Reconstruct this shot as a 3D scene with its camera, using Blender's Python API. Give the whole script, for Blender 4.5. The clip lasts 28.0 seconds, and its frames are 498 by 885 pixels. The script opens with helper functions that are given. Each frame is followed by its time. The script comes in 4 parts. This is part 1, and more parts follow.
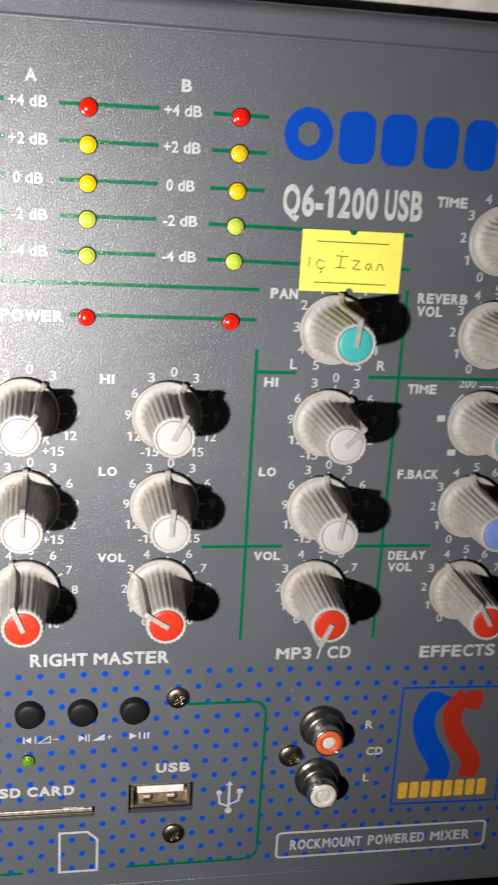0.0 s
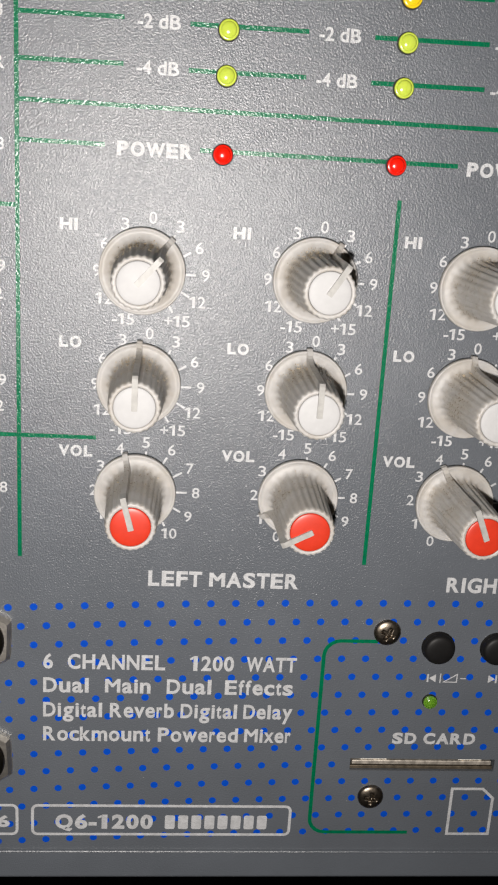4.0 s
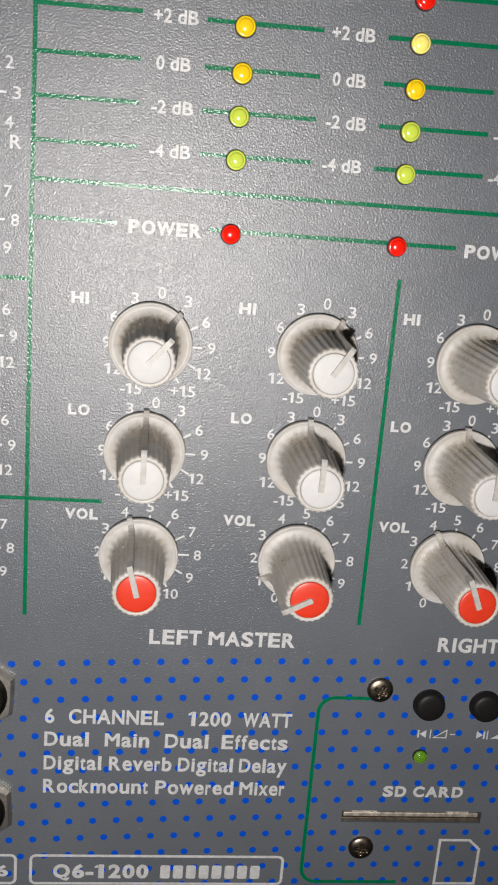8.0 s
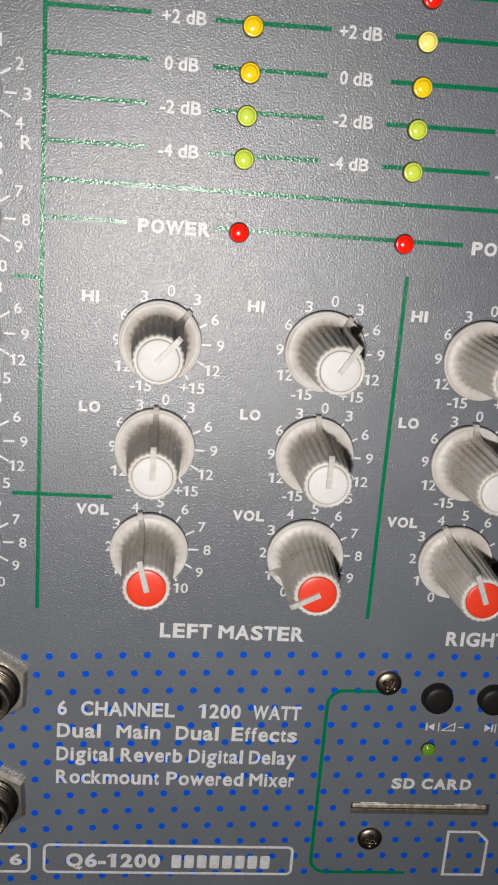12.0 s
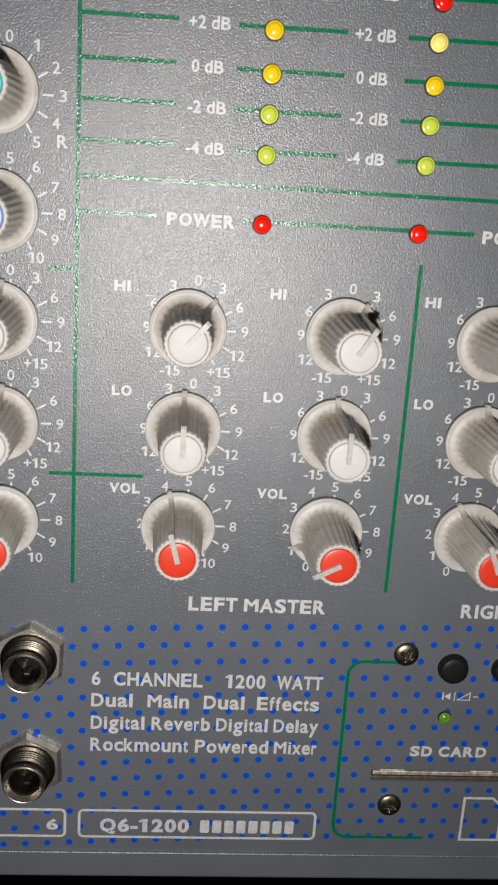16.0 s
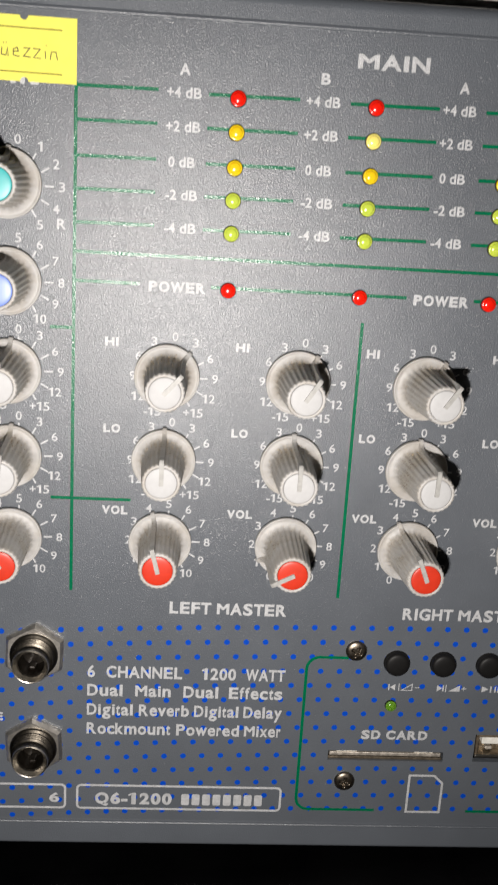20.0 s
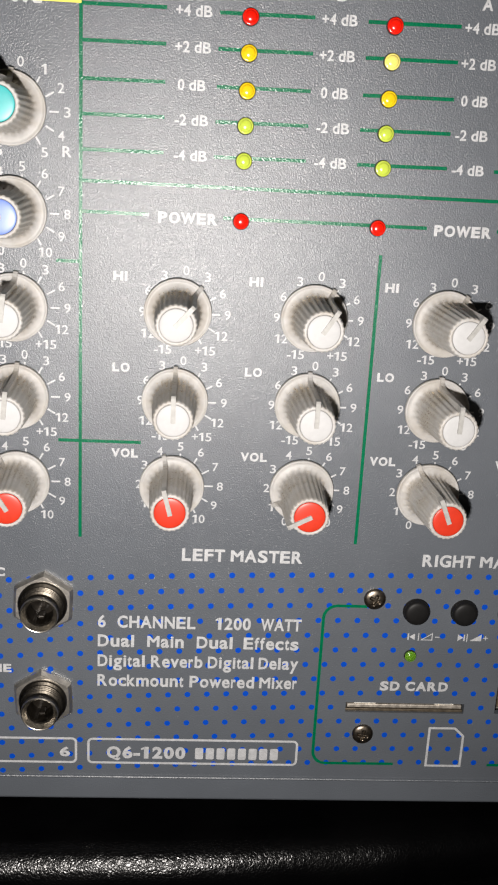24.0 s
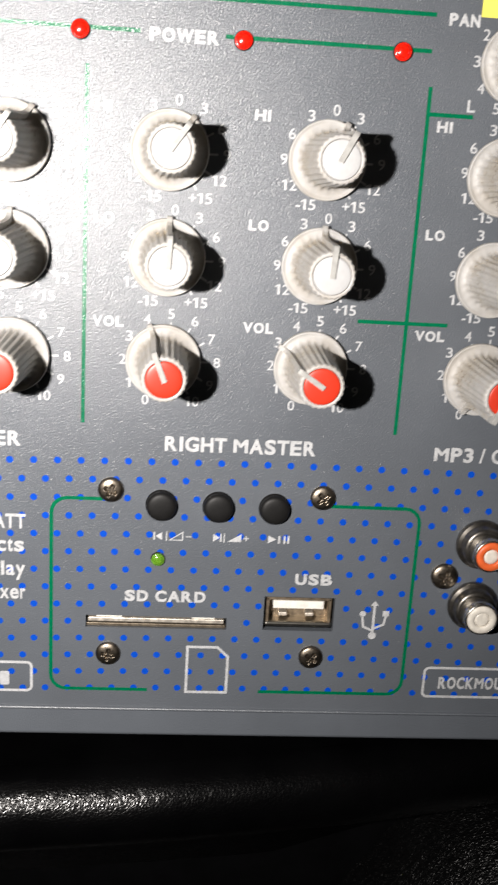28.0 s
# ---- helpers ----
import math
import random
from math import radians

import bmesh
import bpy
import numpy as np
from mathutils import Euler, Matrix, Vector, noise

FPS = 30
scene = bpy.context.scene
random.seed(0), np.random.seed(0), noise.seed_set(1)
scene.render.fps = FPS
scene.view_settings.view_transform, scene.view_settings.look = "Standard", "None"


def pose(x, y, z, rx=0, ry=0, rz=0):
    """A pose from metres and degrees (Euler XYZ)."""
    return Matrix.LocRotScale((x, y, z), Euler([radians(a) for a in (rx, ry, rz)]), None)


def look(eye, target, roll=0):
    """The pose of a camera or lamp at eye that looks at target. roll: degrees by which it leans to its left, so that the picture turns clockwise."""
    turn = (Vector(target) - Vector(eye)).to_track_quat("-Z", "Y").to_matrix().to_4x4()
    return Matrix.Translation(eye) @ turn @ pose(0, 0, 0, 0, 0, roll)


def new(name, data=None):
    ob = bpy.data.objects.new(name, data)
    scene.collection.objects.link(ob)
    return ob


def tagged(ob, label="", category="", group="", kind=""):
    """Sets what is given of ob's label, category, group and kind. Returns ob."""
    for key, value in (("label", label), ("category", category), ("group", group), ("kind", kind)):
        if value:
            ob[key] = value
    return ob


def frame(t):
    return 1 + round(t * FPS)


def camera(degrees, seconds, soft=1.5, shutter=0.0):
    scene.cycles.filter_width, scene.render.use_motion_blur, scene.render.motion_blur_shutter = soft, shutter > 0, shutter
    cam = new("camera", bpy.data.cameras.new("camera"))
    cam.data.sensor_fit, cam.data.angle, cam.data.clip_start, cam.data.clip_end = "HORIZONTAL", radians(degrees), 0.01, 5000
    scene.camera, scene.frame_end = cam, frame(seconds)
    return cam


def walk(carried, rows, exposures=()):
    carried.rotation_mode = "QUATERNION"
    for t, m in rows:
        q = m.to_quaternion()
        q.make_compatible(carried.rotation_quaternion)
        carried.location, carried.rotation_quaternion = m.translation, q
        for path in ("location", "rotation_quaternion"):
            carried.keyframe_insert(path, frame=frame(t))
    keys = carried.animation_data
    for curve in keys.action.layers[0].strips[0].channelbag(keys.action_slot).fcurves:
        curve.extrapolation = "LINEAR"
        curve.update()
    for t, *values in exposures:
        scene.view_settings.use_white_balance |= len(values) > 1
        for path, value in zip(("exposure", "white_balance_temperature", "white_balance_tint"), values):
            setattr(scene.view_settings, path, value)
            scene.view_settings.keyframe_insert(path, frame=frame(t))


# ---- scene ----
MM = 0.001
cam = camera(29.0, 28.0, 2.1, 0.3)
# seconds, eye in millimetres, yaw, pitch, roll in degrees
ROWS = [
    (0, 50.1, -169.9, 26.1, -10.28, -15.72, 3.27),
    (0.2, 49.2, -177.3, 25.6, -11.71, -14.66, 3.61),
    (0.5, 31.2, -182.1, 18.0, -12.17, -13.83, 3.80),
    (0.8, 2.0, -174.0, 14.5, -11.45, -14.25, 3.51),
    (1, -6.3, -170.4, 19.5, -9.50, -15.30, 3.45),
    (1.5, -15.3, -168.3, 15.6, -7.12, -15.57, 3.35),
    (2, -16.6, -161.7, 9.3, -6.44, -15.33, 3.37),
    (2.5, -9.4, -160.9, 11.3, -6.13, -15.61, 3.46),
    (3, -6.3, -160.1, 11.6, -5.57, -15.67, 3.53),
    (3.5, -6.0, -145.4, -3.9, -5.37, -15.56, 3.56),
    (4, -6.4, -145.0, -2.1, -5.02, -15.69, 3.50),
    (4.5, -12.8, -144.6, -3.4, -5.34, -16.05, 3.53),
    (6.5, -12.3, -143.9, 6.1, -5.84, -15.49, 3.98),
    (7, -13.4, -145.2, 5.5, -6.00, -15.50, 4.23),
    (7.5, -12.0, -147.6, 8.3, -6.04, -15.20, 4.52),
    (8, -10.9, -146.8, 7.8, -6.30, -15.12, 4.66),
    (8.5, -8.2, -147.3, 8.2, -6.61, -15.04, 4.69),
    (9, -9.2, -147.1, 7.4, -6.90, -14.97, 4.73),
    (9.5, -6.2, -147.8, 7.0, -5.92, -15.02, 4.75),
    (10, -8.1, -147.1, 5.1, -6.79, -14.84, 4.89),
    (10.5, -10.5, -147.1, 4.8, -6.29, -15.06, 4.87),
    (11, -8.1, -148.2, 3.4, -5.64, -15.23, 4.76),
    (11.5, -10.5, -148.1, 8.4, -5.56, -15.72, 4.54),
    (13.5, -7.3, -152.2, 9.9, -4.73, -15.48, 3.74),
    (14, -15.3, -155.3, 11.7, -4.57, -15.35, 3.73),
    (14.5, -14.6, -155.9, 10.2, -4.44, -15.30, 3.79),
    (15, -14.5, -154.7, 6.4, -4.49, -15.26, 3.81),
    (15.5, -13.9, -154.7, 5.3, -4.58, -15.38, 3.77),
    (16, -12.3, -157.4, 7.6, -4.54, -15.53, 3.72),
    (16.5, -10.0, -159.4, 15.8, -4.74, -15.90, 3.77),
    (17, -9.0, -159.3, 12.7, -4.63, -15.63, 3.72),
    (17.5, -9.5, -159.9, 11.7, -4.75, -15.53, 3.76),
    (18, -8.0, -160.7, 13.4, -4.81, -15.63, 3.73),
    (18.5, -5.1, -161.1, 11.3, -4.50, -15.48, 3.70),
    (19, -9.3, -168.1, 16.0, -5.16, -15.43, 3.63),
    (19.5, -8.9, -186.5, 27.3, -4.91, -15.23, 3.65),
    (19.6, -7.2, -187.1, 27.7, -4.37, -15.13, 3.70),
    (20, -7.6, -185.6, 20.7, -4.13, -15.24, 3.52),
    (20.5, -13.6, -182.2, 8.8, -4.51, -14.97, 3.40),
    (22.5, -11.3, -180.5, 8.7, -3.80, -15.89, 3.06),
    (23, -11.8, -181.5, 9.6, -4.23, -16.09, 3.01),
    (23.5, -12.1, -180.8, 8.7, -4.37, -16.01, 3.07),
    (24, -8.5, -181.4, 10.4, -3.84, -16.17, 3.07),
    (24.5, -9.6, -181.4, 10.3, -3.86, -15.99, 3.04),
    (25, -11.7, -179.9, 8.2, -4.05, -16.28, 3.02),
    (25.5, -9.5, -180.5, 5.0, -4.46, -16.42, 2.98),
    (26, -9.6, -184.2, 8.1, -4.12, -15.95, 3.01),
    (26.5, -9.7, -181.3, 4.8, -3.88, -16.11, 3.07),
    (27, -0.1, -176.5, 1.1, -3.97, -16.66, 3.28),
    (27.1, 12.0, -173.0, 4.0, -2.11, -18.27, 3.20),
    (27.3, 28.0, -165.0, -7.0, -2.81, -18.28, 3.30),
    (27.4, 34.0, -167.0, -14.0, -3.33, -17.27, 3.50),
    (27.6, 43.0, -163.0, -15.0, -4.76, -17.91, 3.50),
    (27.8, 45.0, -162.0, -15.0, -5.07, -16.93, 3.50),
    (28, 42.3, -162.8, -20.0, -4.65, -15.60, 3.50),
]


def carried_pose(x, y, z, yaw, pitch, roll):
    a, b = radians(yaw), radians(pitch)
    eye = Vector((x, y, z)) * MM
    ahead = Vector((-math.sin(a) * math.cos(b), math.cos(a) * math.cos(b), math.sin(b)))
    return look(eye, eye + ahead, roll)


EXPOSURES = [(0.0, 0.9), (0.6, 0.66), (1.2, 0.24), (2.0, 0.17), (4.5, 0.14), (7.0, 0.08), (9.0, 0.13), (13.5, 0.07), (15.2, 0.05), (16.0, 0.02), (16.8, 0.1), (19.0, 0.12), (19.6, 0.1), (20.0, 0.18), (20.5, 0.24), (22.5, 0.32), (26.9, 0.33), (27.2, 0.7), (27.5, 1.06), (28.0, 1.06)]
walk(cam, [(r[0], carried_pose(*r[1:])) for r in ROWS], EXPOSURES)

# ---- light: a small hard lamp beside the lens, a dim room ----
world = bpy.data.worlds.new("room_light")
scene.world = world
world.use_nodes = True
world.node_tree.nodes["Background"].inputs["Color"].default_value = (0.75, 0.85, 1.0, 1)
world.node_tree.nodes["Background"].inputs["Strength"].default_value = 0.05
flash = bpy.data.lights.new("flash_lamp", "SPOT")
flash.spot_size, flash.spot_blend = radians(148), 1.0
flash.energy, flash.shadow_soft_size, flash.color = 1.84, 0.003, (1.0, 0.944, 0.895)
new("flash_lamp", flash).matrix_world = look(Vector((-0.013, -0.174, -0.018)), Vector((-0.030, 0.0, -0.010)))


# ---- materials ----
def nodes_of(name):
    m = bpy.data.materials.new(name)
    m.use_nodes = True
    return m, m.node_tree.nodes, m.node_tree.links, m.node_tree.nodes["Principled BSDF"]


def noise_node(nodes, links, scale, detail=3.0, rough=0.6, stretch=None):
    pos = nodes.new("ShaderNodeNewGeometry").outputs["Position"]
    if stretch:
        mp = nodes.new("ShaderNodeMapping")
        mp.inputs["Scale"].default_value = stretch
        links.new(pos, mp.inputs["Vector"])
        pos = mp.outputs["Vector"]
    n = nodes.new("ShaderNodeTexNoise")
    n.inputs["Scale"].default_value, n.inputs["Detail"].default_value, n.inputs["Roughness"].default_value = scale, detail, rough
    links.new(pos, n.inputs["Vector"])
    return n


def mixed(nodes, links, fac, a, b, lo=0.35, hi=0.65):
    ramp = nodes.new("ShaderNodeValToRGB")
    ramp.color_ramp.elements[0].position, ramp.color_ramp.elements[1].position = lo, hi
    ramp.color_ramp.elements[0].color, ramp.color_ramp.elements[1].color = (*a, 1), (*b, 1)
    links.new(fac, ramp.inputs["Fac"])
    return ramp.outputs["Color"]


def bump_in(nodes, links, bsdf, height, strength, distance):
    b = nodes.new("ShaderNodeBump")
    b.inputs["Strength"].default_value, b.inputs["Distance"].default_value = strength, distance
    links.new(height, b.inputs["Height"])
    links.new(b.outputs["Normal"], bsdf.inputs["Normal"])
    return b


def simple(name, col, rough=0.45, metal=0.0, vary=0.12, scale=900.0, bump=0.0, grain=1800.0, coat=0.0, spec=0.5):
    """A plain painted, moulded or plated surface with light wear at two scales."""
    m, nodes, links, bsdf = nodes_of(name)
    n = noise_node(nodes, links, scale)
    lo = tuple(c * (1 - vary) for c in col)
    hi = tuple(min(1, c * (1 + vary)) for c in col)
    links.new(mixed(nodes, links, n.outputs["Fac"], lo, hi), bsdf.inputs["Base Color"])
    bsdf.inputs["Roughness"].default_value = rough
    bsdf.inputs["Metallic"].default_value = metal
    bsdf.inputs["Coat Weight"].default_value = coat
    bsdf.inputs["Specular IOR Level"].default_value = spec
    if bump:
        g = noise_node(nodes, links, grain, 2.0)
        bump_in(nodes, links, bsdf, g.outputs["Fac"], bump, 0.0002)
    return m


def powder_coat(name, col, rough, bump, wear):
    """Grained enamel: fine pebbled relief, faint dust and rubbed places."""
    m, nodes, links, bsdf = nodes_of(name)
    big = noise_node(nodes, links, 60.0, 4.0)
    fine = noise_node(nodes, links, 2600.0, 2.0)
    c1 = mixed(nodes, links, big.outputs["Fac"], tuple(c * 0.95 for c in col), tuple(c * 1.06 for c in col))
    speck = noise_node(nodes, links, 1500.0, 1.0)
    dust = mixed(nodes, links, speck.outputs["Fac"], (0, 0, 0), (1, 1, 1), 0.78, 0.84)
    mix = nodes.new("ShaderNodeMixRGB")
    mix.inputs["Color2"].default_value = (0.5, 0.5, 0.5, 1)
    sc = nodes.new("ShaderNodeMath")
    sc.operation = "MULTIPLY"
    sc.inputs[1].default_value = wear
    links.new(dust, sc.inputs[0])
    links.new(sc.outputs[0], mix.inputs["Fac"])
    links.new(c1, mix.inputs["Color1"])
    links.new(mix.outputs["Color"], bsdf.inputs["Base Color"])
    bsdf.inputs["Roughness"].default_value = rough
    bsdf.inputs["Specular IOR Level"].default_value = 0.68
    peb = noise_node(nodes, links, 3500.0, 2.0, 0.65)
    cell = nodes.new("ShaderNodeTexVoronoi")
    cell.inputs["Scale"].default_value = 2900.0
    links.new(nodes.new("ShaderNodeNewGeometry").outputs["Position"], cell.inputs["Vector"])
    both = nodes.new("ShaderNodeMath")
    both.operation = "MULTIPLY_ADD"
    both.inputs[1].default_value = -0.1
    links.new(cell.outputs["Distance"], both.inputs[0])
    links.new(peb.outputs["Fac"], both.inputs[2])
    bump_in(nodes, links, bsdf, both.outputs[0], bump, 0.000142)
    return m


PANEL = powder_coat("grey_powder_coat", (0.1, 0.11, 0.125), 0.285, 0.665, 0.6)
TRIM = powder_coat("grey_trim_coat", (0.102, 0.113, 0.129), 0.34, 0.62, 0.5)
WHITE_INK = simple("white_screen_print", (0.46, 0.465, 0.475), 0.4, bump=0.5, grain=3600, spec=0.68)
GREEN_INK = simple("green_screen_print", (0.0, 0.122, 0.052), 0.22, bump=0.42, grain=2600, spec=0.44)
BLUE_INK = simple("blue_screen_print", (0.0005, 0.056, 0.42), 0.55, vary=0.05, bump=0.3, grain=2600, spec=0.1)
RED_INK = simple("red_screen_print", (0.36, 0.022, 0.008), 0.5, vary=0.05, bump=0.3, spec=0.3)
GOLD_INK = simple("gold_screen_print", (0.68, 0.38, 0.04), 0.5, bump=0.3, spec=0.3)
PAPER = simple("yellow_paper", (0.85, 0.78, 0.12), 0.75, vary=0.05, scale=300, bump=0.15, grain=3000)
PEN = simple("dark_pen_ink", (0.12, 0.11, 0.03), 0.6)
OLIVE_INK = simple("olive_paper_print", (0.16, 0.14, 0.012), 0.7)


def dusty_plastic(name, col, dirt):
    """Moulded plastic with fine brown dust caught in its hollows."""
    m, nodes, links, bsdf = nodes_of(name)
    big = noise_node(nodes, links, 420.0)
    base = mixed(nodes, links, big.outputs["Fac"], tuple(c * 0.9 for c in col), tuple(c * 1.06 for c in col))
    speck = noise_node(nodes, links, 2200.0, 2.0)
    where = noise_node(nodes, links, 190.0, 2.0)
    a = mixed(nodes, links, speck.outputs["Fac"], (0, 0, 0), (1, 1, 1), 0.59, 0.63)
    b = mixed(nodes, links, where.outputs["Fac"], (0, 0, 0), (1, 1, 1), 0.44, 0.6)
    mul = nodes.new("ShaderNodeMath")
    mul.operation = "MULTIPLY"
    links.new(a, mul.inputs[0])
    # dust clings to the moulded cone between the skirt and the grip
    place = nodes.new("ShaderNodeTexCoord")
    axes = nodes.new("ShaderNodeSeparateXYZ")
    links.new(place.outputs["Object"], axes.inputs[0])
    up = nodes.new("ShaderNodeMapRange")
    for key, val in (("From Min", 0.0018), ("From Max", 0.003)):
        up.inputs[key].default_value = val
    fade = nodes.new("ShaderNodeMapRange")
    for key, val in (("From Min", 0.013), ("From Max", 0.008)):
        fade.inputs[key].default_value = val
    band = nodes.new("ShaderNodeMath")
    band.operation = "MULTIPLY"
    for src, to in ((axes.outputs["Z"], up.inputs["Value"]), (axes.outputs["Z"], fade.inputs["Value"]), (up.outputs["Result"], band.inputs[0]), (fade.outputs["Result"], band.inputs[1])):
        links.new(src, to)
    thin = mixed(nodes, links, where.outputs["Fac"], (0.0, 0.0, 0.0), (1, 1, 1), 0.3, 0.6)
    dusty = nodes.new("ShaderNodeMath")
    dusty.operation = "MULTIPLY"
    links.new(thin, dusty.inputs[0])
    links.new(band.outputs[0], dusty.inputs[1])
    links.new(dusty.outputs[0], mul.inputs[1])
    haze = nodes.new("ShaderNodeMath")
    haze.operation = "MULTIPLY"
    haze.inputs[1].default_value = 0.45
    links.new(dusty.outputs[0], haze.inputs[0])
    coat = nodes.new("ShaderNodeMixRGB")
    coat.inputs["Color2"].default_value = (0.36, 0.315, 0.25, 1)
    links.new(haze.outputs[0], coat.inputs["Fac"])
    mix = nodes.new("ShaderNodeMixRGB")
    mix.inputs["Color2"].default_value = (*dirt, 1)
    links.new(mul.outputs[0], mix.inputs["Fac"])
    stain = nodes.new("ShaderNodeMixRGB")
    stain.inputs["Color2"].default_value = (0.27, 0.215, 0.14, 1)
    part_of = nodes.new("ShaderNodeMath")
    part_of.operation = "MULTIPLY"
    part_of.inputs[1].default_value = 0.22
    links.new(b, part_of.inputs[0])
    links.new(part_of.outputs[0], stain.inputs["Fac"])
    links.new(base, stain.inputs["Color1"])
    links.new(stain.outputs["Color"], coat.inputs["Color1"])
    links.new(coat.outputs["Color"], mix.inputs["Color1"])
    links.new(mix.outputs["Color"], bsdf.inputs["Base Color"])
    bsdf.inputs["Roughness"].default_value = 0.5
    bsdf.inputs["Sheen Weight"].default_value = 0.06
    bsdf.inputs["Sheen Roughness"].default_value = 0.5
    bsdf.inputs["Sheen Tint"].default_value = (1.0, 0.93, 0.82, 1)
    bsdf.inputs["Subsurface Weight"].default_value = 0.22
    bsdf.inputs["Subsurface Radius"].default_value = (1.0, 0.9, 0.75)
    bsdf.inputs["Subsurface Scale"].default_value = 0.0025
    g = noise_node(nodes, links, 2500.0, 2.0)
    bump_in(nodes, links, bsdf, g.outputs["Fac"], 0.12, 0.0002)
    return m


KNOB = dusty_plastic("warm_grey_plastic", (0.415, 0.403, 0.388), (0.16, 0.125, 0.085))
POINTER = simple("pale_grey_plastic", (0.33, 0.325, 0.31), 0.45, spec=0.35)
DUST = simple("tan_dust", (0.34, 0.28, 0.195), 0.85, vary=0.6, scale=1500)
CAP_WHITE = simple("white_plastic", (0.43, 0.43, 0.432), 0.55, vary=0.03, spec=0.3)
CAP_RED = simple("red_plastic", (0.5, 0.03, 0.011), 0.38, vary=0.05, spec=0.45)
CAP_TEAL = simple("teal_plastic", (0.045, 0.37, 0.37), 0.4, vary=0.05)
CAP_BLUE = simple("blue_plastic", (0.155, 0.23, 0.58), 0.4, vary=0.05)
BLACK = simple("black_plastic", (0.012, 0.012, 0.013), 0.42, bump=0.1)
RUBBER = simple("black_rubber", (0.007, 0.0067, 0.0067), 0.5, bump=0.1, grain=900, spec=0.24)
DARK = simple("dark_cavity", (0.008, 0.008, 0.008), 0.7)
NUT_METAL = simple("brushed_nickel", (0.68, 0.645, 0.59), 0.42, 1.0, vary=0.2, scale=500, bump=0.15, grain=1200)
NICKEL = simple("nickel_plate", (0.6, 0.57, 0.51), 0.28, 1.0, vary=0.1, scale=700, bump=0.08)
STEEL = simple("zinc_steel", (0.66, 0.6, 0.52), 0.5, 0.75, vary=0.3, scale=900, bump=0.1)
SCREW = simple("dark_screw_steel", (0.23, 0.195, 0.155), 0.36, 1.0, vary=0.35, scale=1100, bump=0.15)
RIM_METAL = simple("worn_nickel_rim", (0.46, 0.425, 0.37), 0.34, 1.0, vary=0.25, scale=900, bump=0.1)
THREAD_METAL = simple("dark_nickel_thread", (0.075, 0.066, 0.054), 0.36, 1.0, vary=0.3, scale=800, bump=0.1)
BORE_METAL = simple("dull_bore_metal", (0.016, 0.013, 0.01), 0.3, 0.5, vary=0.5, scale=800)
BROWN_METAL = simple("tarnished_metal", (0.16, 0.13, 0.095), 0.45, 0.7, vary=0.3, scale=700)
PORT_BROWN = simple("tarnished_brown_metal", (0.3, 0.235, 0.165), 0.42, 0.75, vary=0.35, scale=900, bump=0.1)
GOLDPIN = simple("pale_plastic_tongue", (0.78, 0.76, 0.7), 0.5)
RCA_RED = simple("orange_red_plastic", (0.7, 0.12, 0.03), 0.4)
RCA_WHITE = simple("ivory_plastic", (0.66, 0.62, 0.55), 0.4)


def led_lens(name, col):
    m, nodes, links, bsdf = nodes_of(name)
    bsdf.inputs["Base Color"].default_value = (*col, 1)
    bsdf.inputs["Roughness"].default_value = 0.18
    bsdf.inputs["Subsurface Weight"].default_value = 0.75
    bsdf.inputs["Subsurface Radius"].default_value = (0.001, 0.001, 0.001)
    bsdf.inputs["Subsurface Scale"].default_value = 0.5
    return m


LED_RED = led_lens("red_led_resin", (0.75, 0.012, 0.004))
LED_YELLOW = led_lens("yellow_led_resin", (0.8, 0.56, 0.012))
# one yellow lens: the highlight on it is put into a paler colour
LED_YELLOW_GLINT = led_lens("yellow_led_resin_with_glint", (0.85, 0.74, 0.2))
LED_LIME = led_lens("lime_led_resin", (0.52, 0.62, 0.08))
LED_GREEN = led_lens("green_led_resin", (0.11, 0.25, 0.018))


def leather(name, rough, spec=0.4, relief=0.24):
    m, nodes, links, bsdf = nodes_of(name)
    pos = nodes.new("ShaderNodeNewGeometry").outputs["Position"]
    vor = nodes.new("ShaderNodeTexVoronoi")
    vor.feature = "DISTANCE_TO_EDGE"
    vor.inputs["Scale"].default_value = 1450.0
    warp = noise_node(nodes, links, 500.0, 2.0)
    add = nodes.new("ShaderNodeVectorMath")
    add.operation = "MULTIPLY_ADD"
    add.inputs[1].default_value = (0.002, 0.002, 0.002)
    links.new(warp.outputs["Color"], add.inputs[0])
    links.new(pos, add.inputs[2])
    links.new(add.outputs[0], vor.inputs["Vector"])
    mn = nodes.new("ShaderNodeMath")
    mn.operation = "MINIMUM"
    mn.inputs[1].default_value = 0.3
    links.new(vor.outputs["Distance"], mn.inputs[0])
    bump_in(nodes, links, bsdf, mn.outputs[0], relief, 0.0005)
    big = noise_node(nodes, links, 45.0)
    links.new(mixed(nodes, links, big.outputs["Fac"], (0.0008, 0.0008, 0.001), (0.002, 0.002, 0.0022)), bsdf.inputs["Base Color"])
    bsdf.inputs["Roughness"].default_value = rough
    bsdf.inputs["Specular IOR Level"].default_value = spec
    return m


# near-black colour that stands for the shade under the padded roll
SHADE_BLACK = simple("shade_black", (0.0015, 0.0015, 0.0018), 0.9, vary=0.3, scale=120, spec=0.05)
LEATHER = leather("black_leatherette", 0.23)
LEATHER_DULL = leather("dull_black_leatherette", 0.38, 0.6, 0.8)


